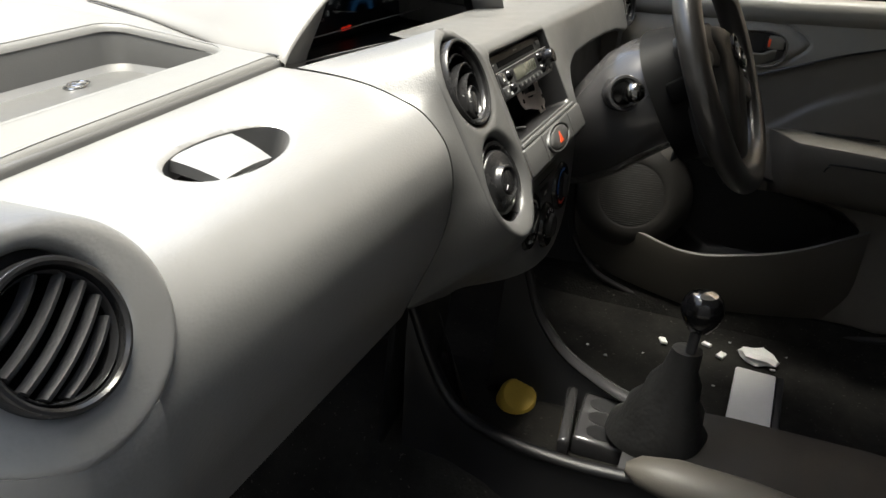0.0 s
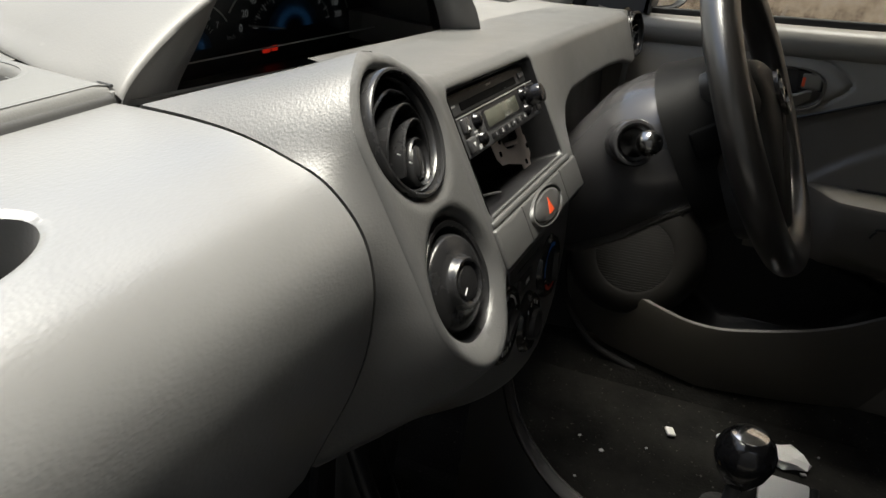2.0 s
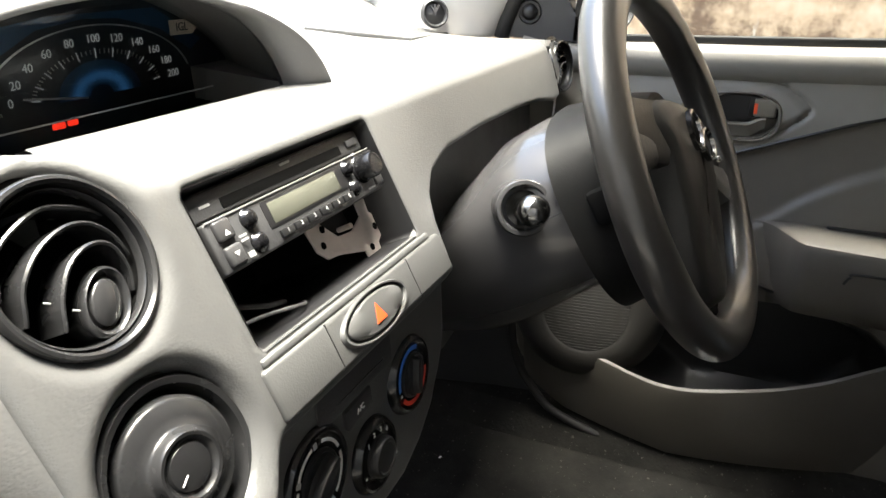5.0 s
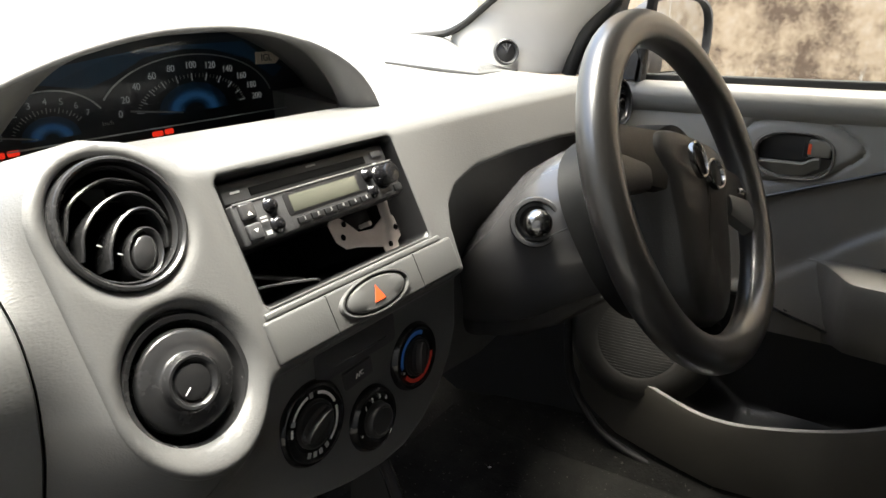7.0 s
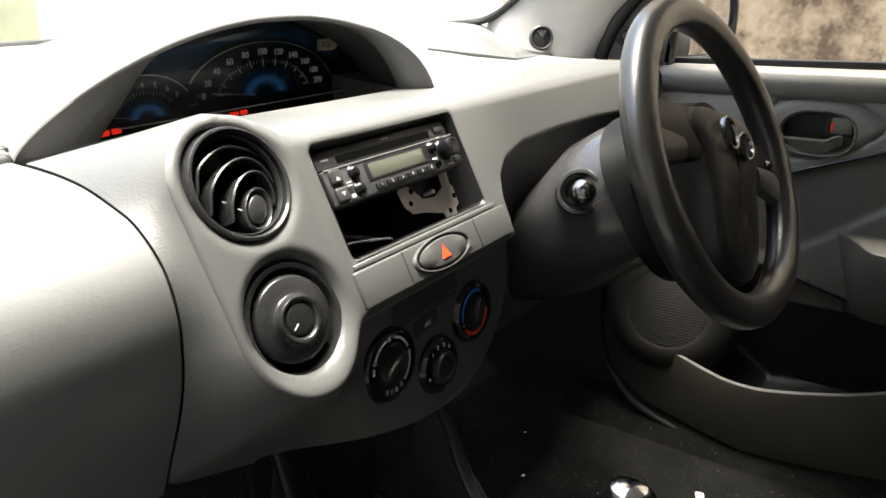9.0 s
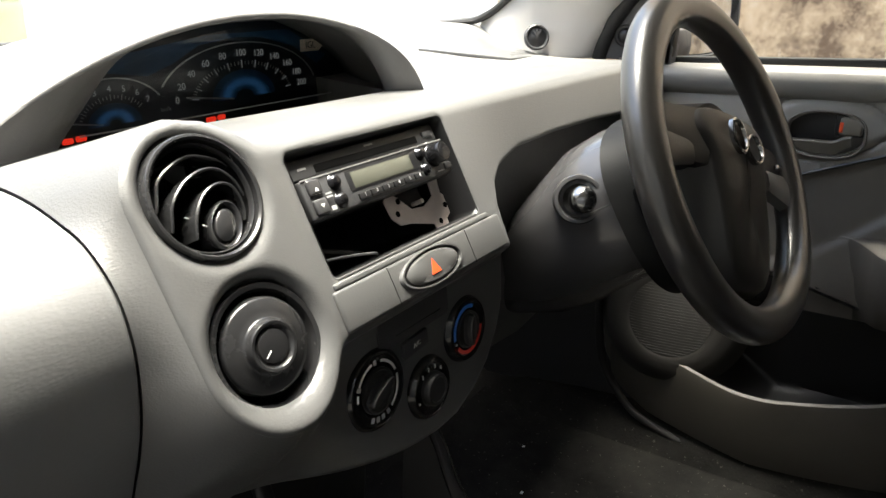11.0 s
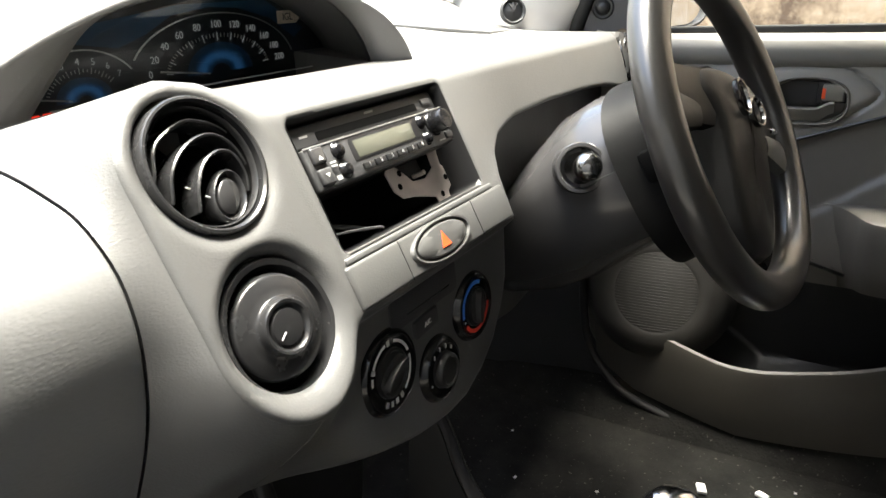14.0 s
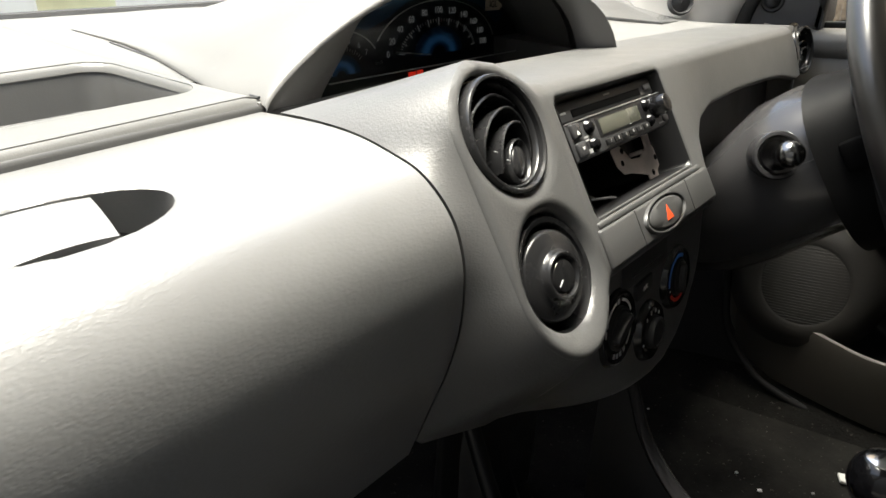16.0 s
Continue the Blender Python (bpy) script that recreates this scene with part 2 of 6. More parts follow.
def text_mesh(name, words, size, mat, parent, m, depth=0.0003, bold=0.0):
    c = bpy.data.curves.new("words", "FONT")
    c.body, c.size, c.align_x, c.align_y, c.extrude, c.offset, c.resolution_u = words, size, "CENTER", "CENTER", depth, bold, 3
    tmp = bpy.data.objects.new("words", c)
    me = bpy.data.meshes.new_from_object(tmp)
    bpy.data.objects.remove(tmp)
    bpy.data.curves.remove(c)
    me.transform(m)
    me.name = name
    return finish(name, me, mat, parent, "", False)


def smooth(a, b, x):
    t = min(1.0, max(0.0, (x - a) / (b - a)))
    return t * t * (3 - 2 * t)


def mix(a, b, t):
    return a + (b - a) * t


def rolled(r, d):
    """Depth of a rounded edge of radius r at the distance d from it."""
    return 0.75 * r * max(0.0, 1 - max(d, 0.0) / r) ** 2


def polygon_distance(poly):
    """Signed distance to a closed outline, positive inside."""
    P = np.array(poly, float)
    Q = np.roll(P, -1, axis=0)
    D = Q - P
    L = (D ** 2).sum(1)

    def d(x, y):
        w = np.array((x, y)) - P
        t = np.clip((w * D).sum(1) / L, 0, 1)
        r = w - D * t[:, None]
        dist = math.sqrt((r ** 2).sum(1).min())
        c = ((P[:, 1] > y) != (Q[:, 1] > y))
        xs = P[:, 0] + (y - P[:, 1]) / np.where(D[:, 1] == 0, 1e-9, D[:, 1]) * D[:, 0]
        return dist if (c & (x < xs)).sum() % 2 else -dist

    return d


def oval_distance(cx, cy, a, b):
    def d(x, y):
        k = math.hypot((x - cx) / a, (y - cy) / b)
        return (k - 1) * k / math.hypot((x - cx) / a ** 2, (y - cy) / b ** 2) if k > 0.05 else -min(a, b)
    return d


def rect_distance(cx, cy, w, h, r):
    def d(x, y):
        qx, qy = abs(x - cx) - w / 2 + r, abs(y - cy) - h / 2 + r
        return math.hypot(max(qx, 0), max(qy, 0)) + min(max(qx, qy), 0) - r
    return d


def sheet(name, u0, u1, v0, v1, step, keep, place, skirt, mat, parent=None, label="", angle=38):
    """A shell over the region where keep(u, v) > 0; place(u, v, d) gives the point, d being the distance to the nearest edge;
    skirt(u, v) is the way in which its edges are turned back."""
    nu, nv = int(round((u1 - u0) / step)) + 1, int(round((v1 - v0) / step)) + 1
    uv, val = {}, {}
    for i in range(nu):
        for j in range(nv):
            u, v = u0 + (u1 - u0) * i / (nu - 1), v0 + (v1 - v0) * j / (nv - 1)
            d = keep(u, v)
            if abs(d) < 0.52 * step:
                e = step * 0.1
                for _ in range(2):
                    gx, gy = (keep(u + e, v) - keep(u - e, v)) / (2 * e), (keep(u, v + e) - keep(u, v - e)) / (2 * e)
                    g = gx * gx + gy * gy
                    if g > 0.05:
                        u, v = u - d * gx / g, v - d * gy / g
                    d = keep(u, v)
                d = 0.0
            uv[i, j], val[i, j] = (u, v), d
    index, verts, faces = {}, [], []

    def vid(k):
        if k not in index:
            index[k] = len(verts)
            verts.append(Vector(place(*uv[k], max(val[k], 0.0))))
        return index[k]

    keys = {}
    for i in range(nu - 1):
        for j in range(nv - 1):
            q = [(i, j), (i + 1, j), (i + 1, j + 1), (i, j + 1)]
            if min(val[k] for k in q) >= 0 and max(val[k] for k in q) > 0:
                faces.append(tuple(vid(k) for k in q))
            else:
                inside = [k for k in q if val[k] >= 0]
                if len(inside) == 3 and max(val[k] for k in inside) > 0:
                    faces.append(tuple(vid(k) for k in inside))
    back = {n: k for k, n in index.items()}
    count = {}
    for f in faces:
        for a, b in zip(f, f[1:] + f[:1]):
            count[frozenset((a, b))] = count.get(frozenset((a, b)), 0) + 1
    rim, extra = {}, []
    for f in list(faces):
        for a, b in zip(f, f[1:] + f[:1]):
            if count[frozenset((a, b))] == 1:
                for n in (a, b):
                    if n not in rim:
                        rim[n] = len(verts)
                        verts.append(verts[n] + Vector(skirt(*uv[back[n]])))
                extra.append((b, a, rim[a], rim[b]))
    return link(name, verts, faces + extra, mat, parent, label, True, angle)


# ---------------------------------------------------------------- dashboard shapes
SLOPE = 0.494
SECTION = [(0.170, 0.8995), (0.140, 0.9000), (0.090, 0.8985), (0.055, 0.8945), (0.026, 0.8865), (0.006, 0.8785), (-0.010, 0.8645), (-0.020, 0.849),
           (-0.0250, 0.829), (-0.0252, 0.810), (-0.0210, 0.782), (-0.0110, 0.751), (0.0060, 0.713), (0.0235, 0.673)]
PROFILE = [(p.x, p.y) for p in spline([(y, z, 0) for y, z in SECTION], 160)]
ARC = [0.0]
for (ya, za), (yb, zb) in zip(PROFILE, PROFILE[1:]):
    ARC.append(ARC[-1] + math.hypot(yb - ya, zb - za))


def on_lid(s):
    s = min(max(s, 0.0), ARC[-1])
    return float(np.interp(s, ARC, [p[0] for p in PROFILE])), float(np.interp(s, ARC, [p[1] for p in PROFILE]))


LID_Z = [p[1] for p in reversed(PROFILE) if p[0] < 0.135]
LID_Y = [p[0] for p in reversed(PROFILE) if p[0] < 0.135]


def lid_y(z):
    return float(np.interp(z, LID_Z, LID_Y)) + max(0.0, z - 0.899) * 1.5


def slant(z):
    return -SLOPE * (0.9 - z)


VENT_A = Vector((-0.1605, -0.009, 0.890))
VENT_B = Vector((-0.1575, -0.050, 0.801))


def pod_distance(x, z):
    a, b = Vector((VENT_A.x, VENT_A.z)), Vector((VENT_B.x, VENT_B.z))
    p = Vector((x, z))
    t = min(1, max(0, (p - a).dot(b - a) / (b - a).length_squared))
    return (p - a - (b - a) * t).length


SEAM_X, SEAM_LOW = -0.2322, 0.682


def lower_edge(ux, uz):
    """Where the way (ux, uz) from the lower vent's middle meets the lid's seam or the straight lower edge: distance and place."""
    side = (VENT_B.x - SEAM_X) / max(-ux, 1e-4)
    under = (VENT_B.z - SEAM_LOW + 0.173 * (VENT_B.x - SEAM_X)) / max(-uz - 0.173 * ux, 1e-3)
    out = min(side, under)
    hx, hz = VENT_B.x + ux * out, VENT_B.z + uz * out
    return out, Vector((hx, lid_y(hz) if side < under else lid_y(SEAM_LOW) - 0.285 * (hx - SEAM_X), hz))


def facia_sharp(x, z):
    low = -0.046 - 0.10 * max(0, 0.72 - z)
    centre = mix(low, slant(z), smooth(0.770, 0.784, z))
    if x > 0.10:
        centre = mix(centre, -0.30 * (0.9 - z), smooth(0.10, 0.22, x))
    if z > 0.9:
        centre = slant(z)
    wide, narrow = smooth(-0.232, -0.115, x), smooth(-0.232, -0.195, x)
    base = mix(lid_y(z), centre, mix(wide, narrow, smooth(0.76, 0.86, z)))
    d = pod_distance(x, z)
    face = slant(z) - 0.003
    y = mix(base, face, 1 - min(1.0, max(0.0, (d - 0.0495) / 0.011)))
    if z < VENT_B.z:
        # under the lower vent the surface falls away evenly to the lower edge
        f = 1 - smooth(92, 140, math.degrees(math.atan2(VENT_B.z - z, VENT_B.x - x)))
        if f > 0:
            if d <= 0.0516:
                y = mix(y, face, f)
            else:
                ux, uz = (x - VENT_B.x) / d, (z - VENT_B.z) / d
                out, edge = lower_edge(ux, uz)
                q = max(-0.15, (out - d) / (out - 0.0515))
                t = min(1.0, max(0.0, q))
                y = mix(y, mix(edge.y, slant(VENT_B.z + uz * 0.0515) - 0.003 + 0.0041 * ridge_fade(x, z), q) - 0.026 * t * (1 - t) * math.sqrt(t), f)
    elif x < VENT_A.x and d <= 0.0516:
        y = face
    return y


def ridge_fade(x, z):
    """1 beside the vents, falling to 0 where the ridge dies out under the lower one."""
    if z > VENT_B.z:
        return 1.0
    return 1 - smooth(86, 125, math.degrees(math.atan2(VENT_B.z - z, VENT_B.x - x)))


def facia_y(x, z):
    """Rounds the inner side of the pod."""
    y = facia_sharp(x, z)
    w = smooth(-0.085, -0.105, x) * smooth(-0.1575, -0.135, x) if x < -0.085 else 0.0
    if w == 0.0 or not 0.036 < pod_distance(x, z) < 0.075:
        return y
    h = 0.0045
    ring = [facia_sharp(x + h * math.cos(a), z + h * math.sin(a)) + facia_sharp(x + 0.5 * h * math.cos(a), z + 0.5 * h * math.sin(a)) for a in [math.pi * k / 4 for k in range(8)]]
    return mix(y, (sum(ring) + y) / 17, w)


OUTLINE = [(-0.2322, 0.682), (-0.20, 0.6764), (-0.15, 0.6678), (-0.09, 0.6574), (-0.03, 0.6475), (0.010, 0.643), (0.040, 0.644), (0.071, 0.655), (0.098, 0.672), (0.117, 0.695),
           (0.127, 0.725), (0.128, 0.760), (0.129, 0.790), (0.133, 0.815), (0.143, 0.832), (0.165, 0.8435), (0.216, 0.852), (0.300, 0.8535), (0.400, 0.851), (0.480, 0.846), (0.545, 0.835),
           (0.572, 0.838), (0.574, 0.870), (0.566, 0.9035), (0.30, 0.907), (0.05, 0.9085), (-0.085, 0.910), (-0.108, 0.9125), (-0.122, 0.9210), (-0.138, 0.9288), (-0.1560, 0.9322), (-0.1640, 0.9340), (-0.182, 0.9340),
           (-0.205, 0.928), (-0.222, 0.915), (-0.2295, 0.902)]
outline_distance = polygon_distance(OUTLINE)
hole_a = oval_distance(VENT_A.x, VENT_A.z, 0.0378, 0.0344)
hole_b = oval_distance(VENT_B.x, VENT_B.z, 0.0396, 0.0362)
hole_din = rect_distance(0.0025, 0.8590, 0.186, 0.0825, 0.006)


RIDGE_R, RIDGE_TOP = 0.0515, 0.0430


def ridge_inset(x, z):
    """Distance inside the ridge that runs over the upper vent and down beside both."""
    if x > VENT_A.x and z > VENT_B.z or math.degrees(math.atan2(VENT_B.z - z, VENT_B.x - x)) > 84 and z < VENT_B.z:
        return 1.0
    if z > VENT_A.z:
        return (1 - math.hypot((x - VENT_A.x) / RIDGE_R, (z - VENT_A.z) / RIDGE_TOP)) * 0.047
    return RIDGE_R - pod_distance(x, z)


def facia_keep(x, z):
    return min(outline_distance(x, z), hole_a(x, z), hole_b(x, z), hole_din(x, z), ridge_inset(x, z))


def facia_place(x, z, d):
    y = facia_y(x, z)
    o = outline_distance(x, z)
    r = 0.004 + 0.006 * smooth(0.882, 0.904, z) * smooth(-0.224, -0.200, x) + 0.006 * (1 - smooth(0.69, 0.72, z))
    y += rolled(r, o)
    if x < VENT_A.x or z < VENT_B.z:
        d = ridge_inset(x, z)
        d = RIDGE_R - pod_distance(x, z) if d == 1.0 else d
        y += rolled(0.0055, d) * ridge_fade(x, z) if d > -1e-4 else 0.0
    for h, r in ((hole_a, 0.0115), (hole_b, 0.0115), (hole_din, 0.0025)):
        y += rolled(r, h(x, z))
    return x, y, z


def facia_skirt(x, z):
    if hole_din(x, z) < 0.004:
        return (0, 0.0045, -0.002)
    if min(hole_a(x, z), hole_b(x, z)) < 0.004:
        return (0, 0.012, -0.004)
    if z > 0.90 and x < -0.085:
        if x < -0.1562:
            return (0.003, 0.008, -0.012)
        left = 1 - smooth(-0.156, -0.112, x)
        return (mix(-0.004, -0.072, left), mix(0.075, 0.120, left), mix(-0.012, -0.032, left) * smooth(0.90, 0.93, z))
    if z > 0.897:
        return (0, 0.10, -0.001)
    return (0, 0.045, 0)


dashboard = thing("dashboard", "silver-grey car dashboard with light grey top and central hood", "dashboard")
sheet("centre_facia", -0.2295, 0.576, 0.640, 0.944, 0.0023, facia_keep, facia_place, facia_skirt, FACIA, dashboard, "grained silver-grey plastic facia", 62)

# flank between the lid's seam and the ridge that runs beside and under the vents
UNDER = 84
ridge = [(VENT_A.x + RIDGE_R * math.cos(radians(a)), VENT_A.z + RIDGE_TOP * math.sin(radians(a)), 0) for a in np.linspace(84, 180, 30)]
ridge += [(mix(VENT_A.x, VENT_B.x, t) - RIDGE_R, mix(VENT_A.z, VENT_B.z, t), 0) for t in np.linspace(0.04, 1, 24)]
beside = len(ridge) - 1
ridge += [(VENT_B.x - RIDGE_R * math.cos(radians(a)), VENT_B.z - RIDGE_R * math.sin(radians(a)), a) for a in np.linspace(3, UNDER, 28)]
seam_top = next(k for k, p in enumerate(PROFILE) if p[0] < 0.126)
seam_low = next(k for k, p in enumerate(PROFILE) if p[0] < 0 and p[1] < VENT_B.z)
flank_rows = []
for k, (x, z, turn) in enumerate(ridge):
    p = Vector((x, facia_place(x, z, 0)[1], z))
    f = min(1.0, k / beside)
    if turn == 0:
        y, z = on_lid(mix(ARC[seam_top], ARC[seam_low], f))
        q = Vector((SEAM_X, y, z + 0.001 * (1 - smooth(0.0, 0.5, f))))
    else:
        p.y = slant(p.z) + 0.0011
        q = lower_edge(-math.cos(radians(turn)), -math.sin(radians(turn)))[1]
    out = Vector((-0.6, -0.35, 0.7)) * 0.0006 * (1 - f)
    turned = smooth(20, 70, turn)
    row = [q + Vector((0.004, 0.012, mix(-0.008, 0.004, turned))), q + Vector((0.0012, 0.002, -0.0012 * (1 - turned)))]
    for t in [j / 14 for j in range(15)]:
        v = q.lerp(p, t) + out * 4 * t * (1 - t)
        v.y -= 0.026 * t * (1 - t) * math.sqrt(t) * smooth(10, 70, turn)
        row.append(v)
    flank_rows.append(row)
flank_rows.insert(0, [v + Vector((0.010, 0.010, -0.045)) for v in flank_rows[0]])
part("flank", loft_bm(flank_rows, closed=False), FACIA, dashboard, "silver-grey flank beside the vents", angle=55)

# ---------------------------------------------------------------- glove compartment lid
glove = thing("glove_compartment", "smooth silver-grey glove compartment lid with recessed pull handle", "glove box")
HANDLE_S = 0.121
handle_hole = oval_distance(-0.420, HANDLE_S, 0.0545, 0.0235)
lid_edge = rect_distance(-0.405, ARC[-1] / 2 - 0.1, 0.3445, ARC[-1] + 0.2, 0.001)


def lid_keep(x, s):
    return min(-lid_edge(x, s), handle_hole(x, s), s + 0.05)


def lid_place(x, s, d):
    y, z = on_lid(s)
    a, b = on_lid(s - 0.002), on_lid(s + 0.002)
    n = Vector((b[1] - a[1], -(b[0] - a[0]))).normalized()
    e = -lid_edge(x, s)
    drop = rolled(0.0026, e) + rolled(0.003, handle_hole(x, s))
    return x, y - n.x * drop, z - n.y * drop


def lid_skirt(x, s):
    y, z = on_lid(s)
    if handle_hole(x, s) < 0.01:
        return (0, 0.012, -0.034)
    return (0, 0.03, -0.004)


sheet("lid", -0.5775, -0.2325, 0.0, ARC[-1], 0.0021, lid_keep, lid_place, lid_skirt, LID, glove, "curved satin silver-grey lid")
hy, hz = on_lid(HANDLE_S)
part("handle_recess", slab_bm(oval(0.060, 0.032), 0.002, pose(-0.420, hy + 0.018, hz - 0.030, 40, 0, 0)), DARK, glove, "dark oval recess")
paddle = []
for k in range(11):
    t = k / 10
    row = []
    for j in range(9):
        sp = mix(0.101, 0.1395, j / 8)
        y, z = on_lid(sp)
        row.append((mix(-0.452, -0.398, t) + 0.012 * (0.5 - j / 8) * (t - 0.3), y + 0.0010, z - 0.0020 - 0.0015 * (2 * t - 1) ** 2))
    row += [(row[-1][0], row[-1][1] + 0.004, row[-1][2] - 0.005), (row[0][0], row[0][1] + 0.004, row[0][2] - 0.007)]
    paddle.append(row)
part("pull_handle", loft_bm(paddle), LID, glove, "pale satin pull paddle")
# dark gap behind the lid's end and the body under it
gap = [(y + 0.006 + 0.01 * (0.9 - z), z - 0.004) for y, z in PROFILE[20::6]] + [(0.16, 0.68), (0.16, 0.885)]
part("lid_gap", loft_bm([[(x, y, z) for y, z in gap] for x in (-0.2345, -0.2285)]), VOID, dashboard)

# ---------------------------------------------------------------- passenger end of the dashboard
END = [(-0.700, 0.690), (-0.5790, 0.674), (-0.5790, 0.905), (-0.700, 0.905)]
SIDE_VENT = Vector((-0.606, -0.014, 0.881))
end_poly = polygon_distance(END)
end_hole = oval_distance(SIDE_VENT.x, SIDE_VENT.z, 0.0315, 0.0300)
swell = oval_distance(-0.607, 0.875, 0.0615, 0.048)


def end_y(x, z):
    return min(lid_y(z), 0.13) - 0.006 + max(0.0, -0.62 - x) * 0.25


def swell_place(x, z, d):
    # oval collar round the side vent, proud of the lid
    y = -0.010 + 0.45 * (z - 0.881) + max(0.0, -0.62 - x) * 0.25
    for dist, r in ((-swell(x, z), 0.006), (end_hole(x, z), 0.006)):
        y += rolled(r, dist)
    return x, y, z


sheet("end_facia", -0.700, -0.579, 0.674, 0.905, 0.0035, lambda x, z: min(end_poly(x, z), swell(x, z) + 0.004), lambda x, z, d: (x, end_y(x, z), z), lambda x, z: (0, 0.03, 0), LID, dashboard, "silver-grey end panel")
sheet("vent_collar", -0.672, -0.542, 0.824, 0.926, 0.0022, lambda x, z: min(-swell(x, z), end_hole(x, z)), swell_place, lambda x, z: (0, 0.10 if swell(x, z) > -0.004 else 0.02, -0.004), LID, dashboard, "silver-grey oval collar round the side vent", 60)


# ---------------------------------------------------------------- upper pad
def pad_z(x, y):
    z = 0.9025 + 0.042 * smooth(0.08, 0.75, y) + 0.030 * max(0, (y - 0.12)) * 0.5
    z += 0.007 * (1 - smooth(-0.245, -0.215, x)) * smooth(0.09, 0.12, y)
    z += 0.030 * smooth(0.44, 0.62, x) * smooth(0.22, 0.335, y)
    return z - 0.02 * smooth(0.60, 0.72, abs(x)) * (1 - smooth(0.2, 0.3, y))


def pad_front(x):
    return 0.1405 + 0.115 * (x + 0.26)


PAD_EDGE = [(-0.70, pad_front(-0.70)), (-0.2346, pad_front(-0.2346)), (-0.2290, 0.130), (-0.10, 0.085), (0.0, 0.060), (0.30, 0.035), (0.55, 0.028), (0.585, 0.010), (0.655, 0.004), (0.70, 0.01), (0.70, 0.34), (0.62, 0.45),
            (0.45, 0.545), (0.20, 0.60), (0, 0.61), (-0.20, 0.60), (-0.45, 0.545), (-0.62, 0.45), (-0.70, 0.34)]
pad_poly = polygon_distance(PAD_EDGE)
TRAY = (-0.4264, 0.255, 0.357, 0.132, 0.022)
tray_box = rect_distance(*TRAY)


def skew(x):
    # the tray's long sides follow the slant of the pad's front edge
    return 0.10 * (x + 0.2478)


def tray_hole(x, y):
    return tray_box(x, y - skew(x))


def tray_outline(inset, r):
    return [(x, y + skew(x)) for x, y in round_rect(TRAY[2] - 2 * inset, TRAY[3] - 2 * inset, r, 6, TRAY[0], TRAY[1])]


well = polygon_distance([(-0.2322, 0.1425), (-0.2300, 0.112), (-0.10, 0.080), (0.0, 0.064), (0.178, 0.060), (0.186, 0.084), (0.190, 0.150), (0.20, 0.235), (0.18, 0.300), (-0.14, 0.300), (-0.225, 0.235)])


def pad_keep(x, y):
    return min(pad_poly(x, y), tray_hole(x, y), -well(x, y))


def pad_place(x, y, d):
    r = 0.007
    e = min(max(pad_poly(x, y), 0.0), max(tray_hole(x, y), 0.0))
    k = max(0.0, r - e)
    return x, y, pad_z(x, y) - (r - math.sqrt(max(0.0, r * r - k * k)))



def pad_seam(y):
    return float(np.interp(y, (0.10, 0.142, 0.21, 0.28, 0.35, 0.44, 0.61), (-0.2346, -0.2346, -0.215, -0.200, -0.189, -0.180, -0.170)))


sheet("top_pad", -0.27, 0.70, 0.0, 0.61, 0.0065, lambda x, y: min(pad_keep(x, y), x - pad_seam(y)), pad_place, lambda x, y: (0, 0.004, -0.030), PAD, dashboard, "light grey grained upper pad")
sheet("tray_surround", -0.70, -0.165, 0.0, 0.61, 0.0050, lambda x, y: min(pad_poly(x, y) - 0.0040, tray_hole(x, y) - 0.0040, -well(x, y), pad_seam(y) - x), lambda x, y, d: (x, y, pad_z(x, y)), lambda x, y: (0, 0, -0.002), PAD_DARK, dashboard, "mid grey grained panel round the tray")
ROLL = ((0.0085, 0.0001), (0.0062, 0.0003), (0.0042, -0.0006), (0.0024, -0.0019), (0.0010, -0.0039), (0.0, -0.0068))
part("pad_edge", loft_bm([[(x, pad_front(x) + q, pad_z(x, pad_front(x) + q) + h) for q, h in ROLL] for x in np.linspace(-0.70, -0.2330, 40)], closed=False), PAD_DARK, dashboard, "mid grey rounded front edge of the pad")
part("tray_rim", loft_bm([[(x, y, pad_z(x, y) + h) for x, y in tray_outline(-q, 0.022 + q)] for q, h in ROLL], caps=False), PAD_DARK, dashboard, "mid grey rounded rim of the tray")
tray = []
for inset, z in ((-0.001, None), (0.001, 0.908), (0.004, 0.889), (0.012, 0.8835)):
    tray.append([(x, y, z or pad_z(x, y) - 0.0065) for x, y in tray_outline(inset, 0.022)])
part("tray", loft_bm(tray, caps=False), BAR_GREY, dashboard, "recessed dark grey storage tray")
part("tray_floor", slab_bm(tray_outline(0.01, 0.02), 0.002, pose(0, 0, 0.882)), BAR_GREY, dashboard)

# ---------------------------------------------------------------- hood over the instruments
HOOD_X, HOOD_W = 0.028, 0.2625


def hood_lip(u):
    """u from -1 (passenger end) to 1."""
    if u > 0:
        h = max(0.0, 1 - u ** 3.0) ** 0.72
        return Vector((HOOD_X + 0.162 * u, 0.148 - 0.063 * smooth(0.25, 1.0, u), 0.896 + 0.0925 * h))
    h = math.cos(math.pi / 2 * u) ** 0.72
    return Vector((HOOD_X + HOOD_W * u, 0.1405 + 0.0075 * (u + 1), 0.904 + 0.0845 * h))


def glass_edge(u):
    if u > 0:
        return Vector((0.105 + 0.165 * u, 0.246, 0.872 + 0.104 * max(0.0, 1 - u ** 4) ** 0.5))
    h = max(0.0, 1 - abs(u) ** 2.3) ** 0.62
    return Vector((0.105 + 0.245 * u, 0.246, 0.872 + 0.104 * h))


def spread(k, n):
    return math.sin(math.pi * (k / n - 0.5))


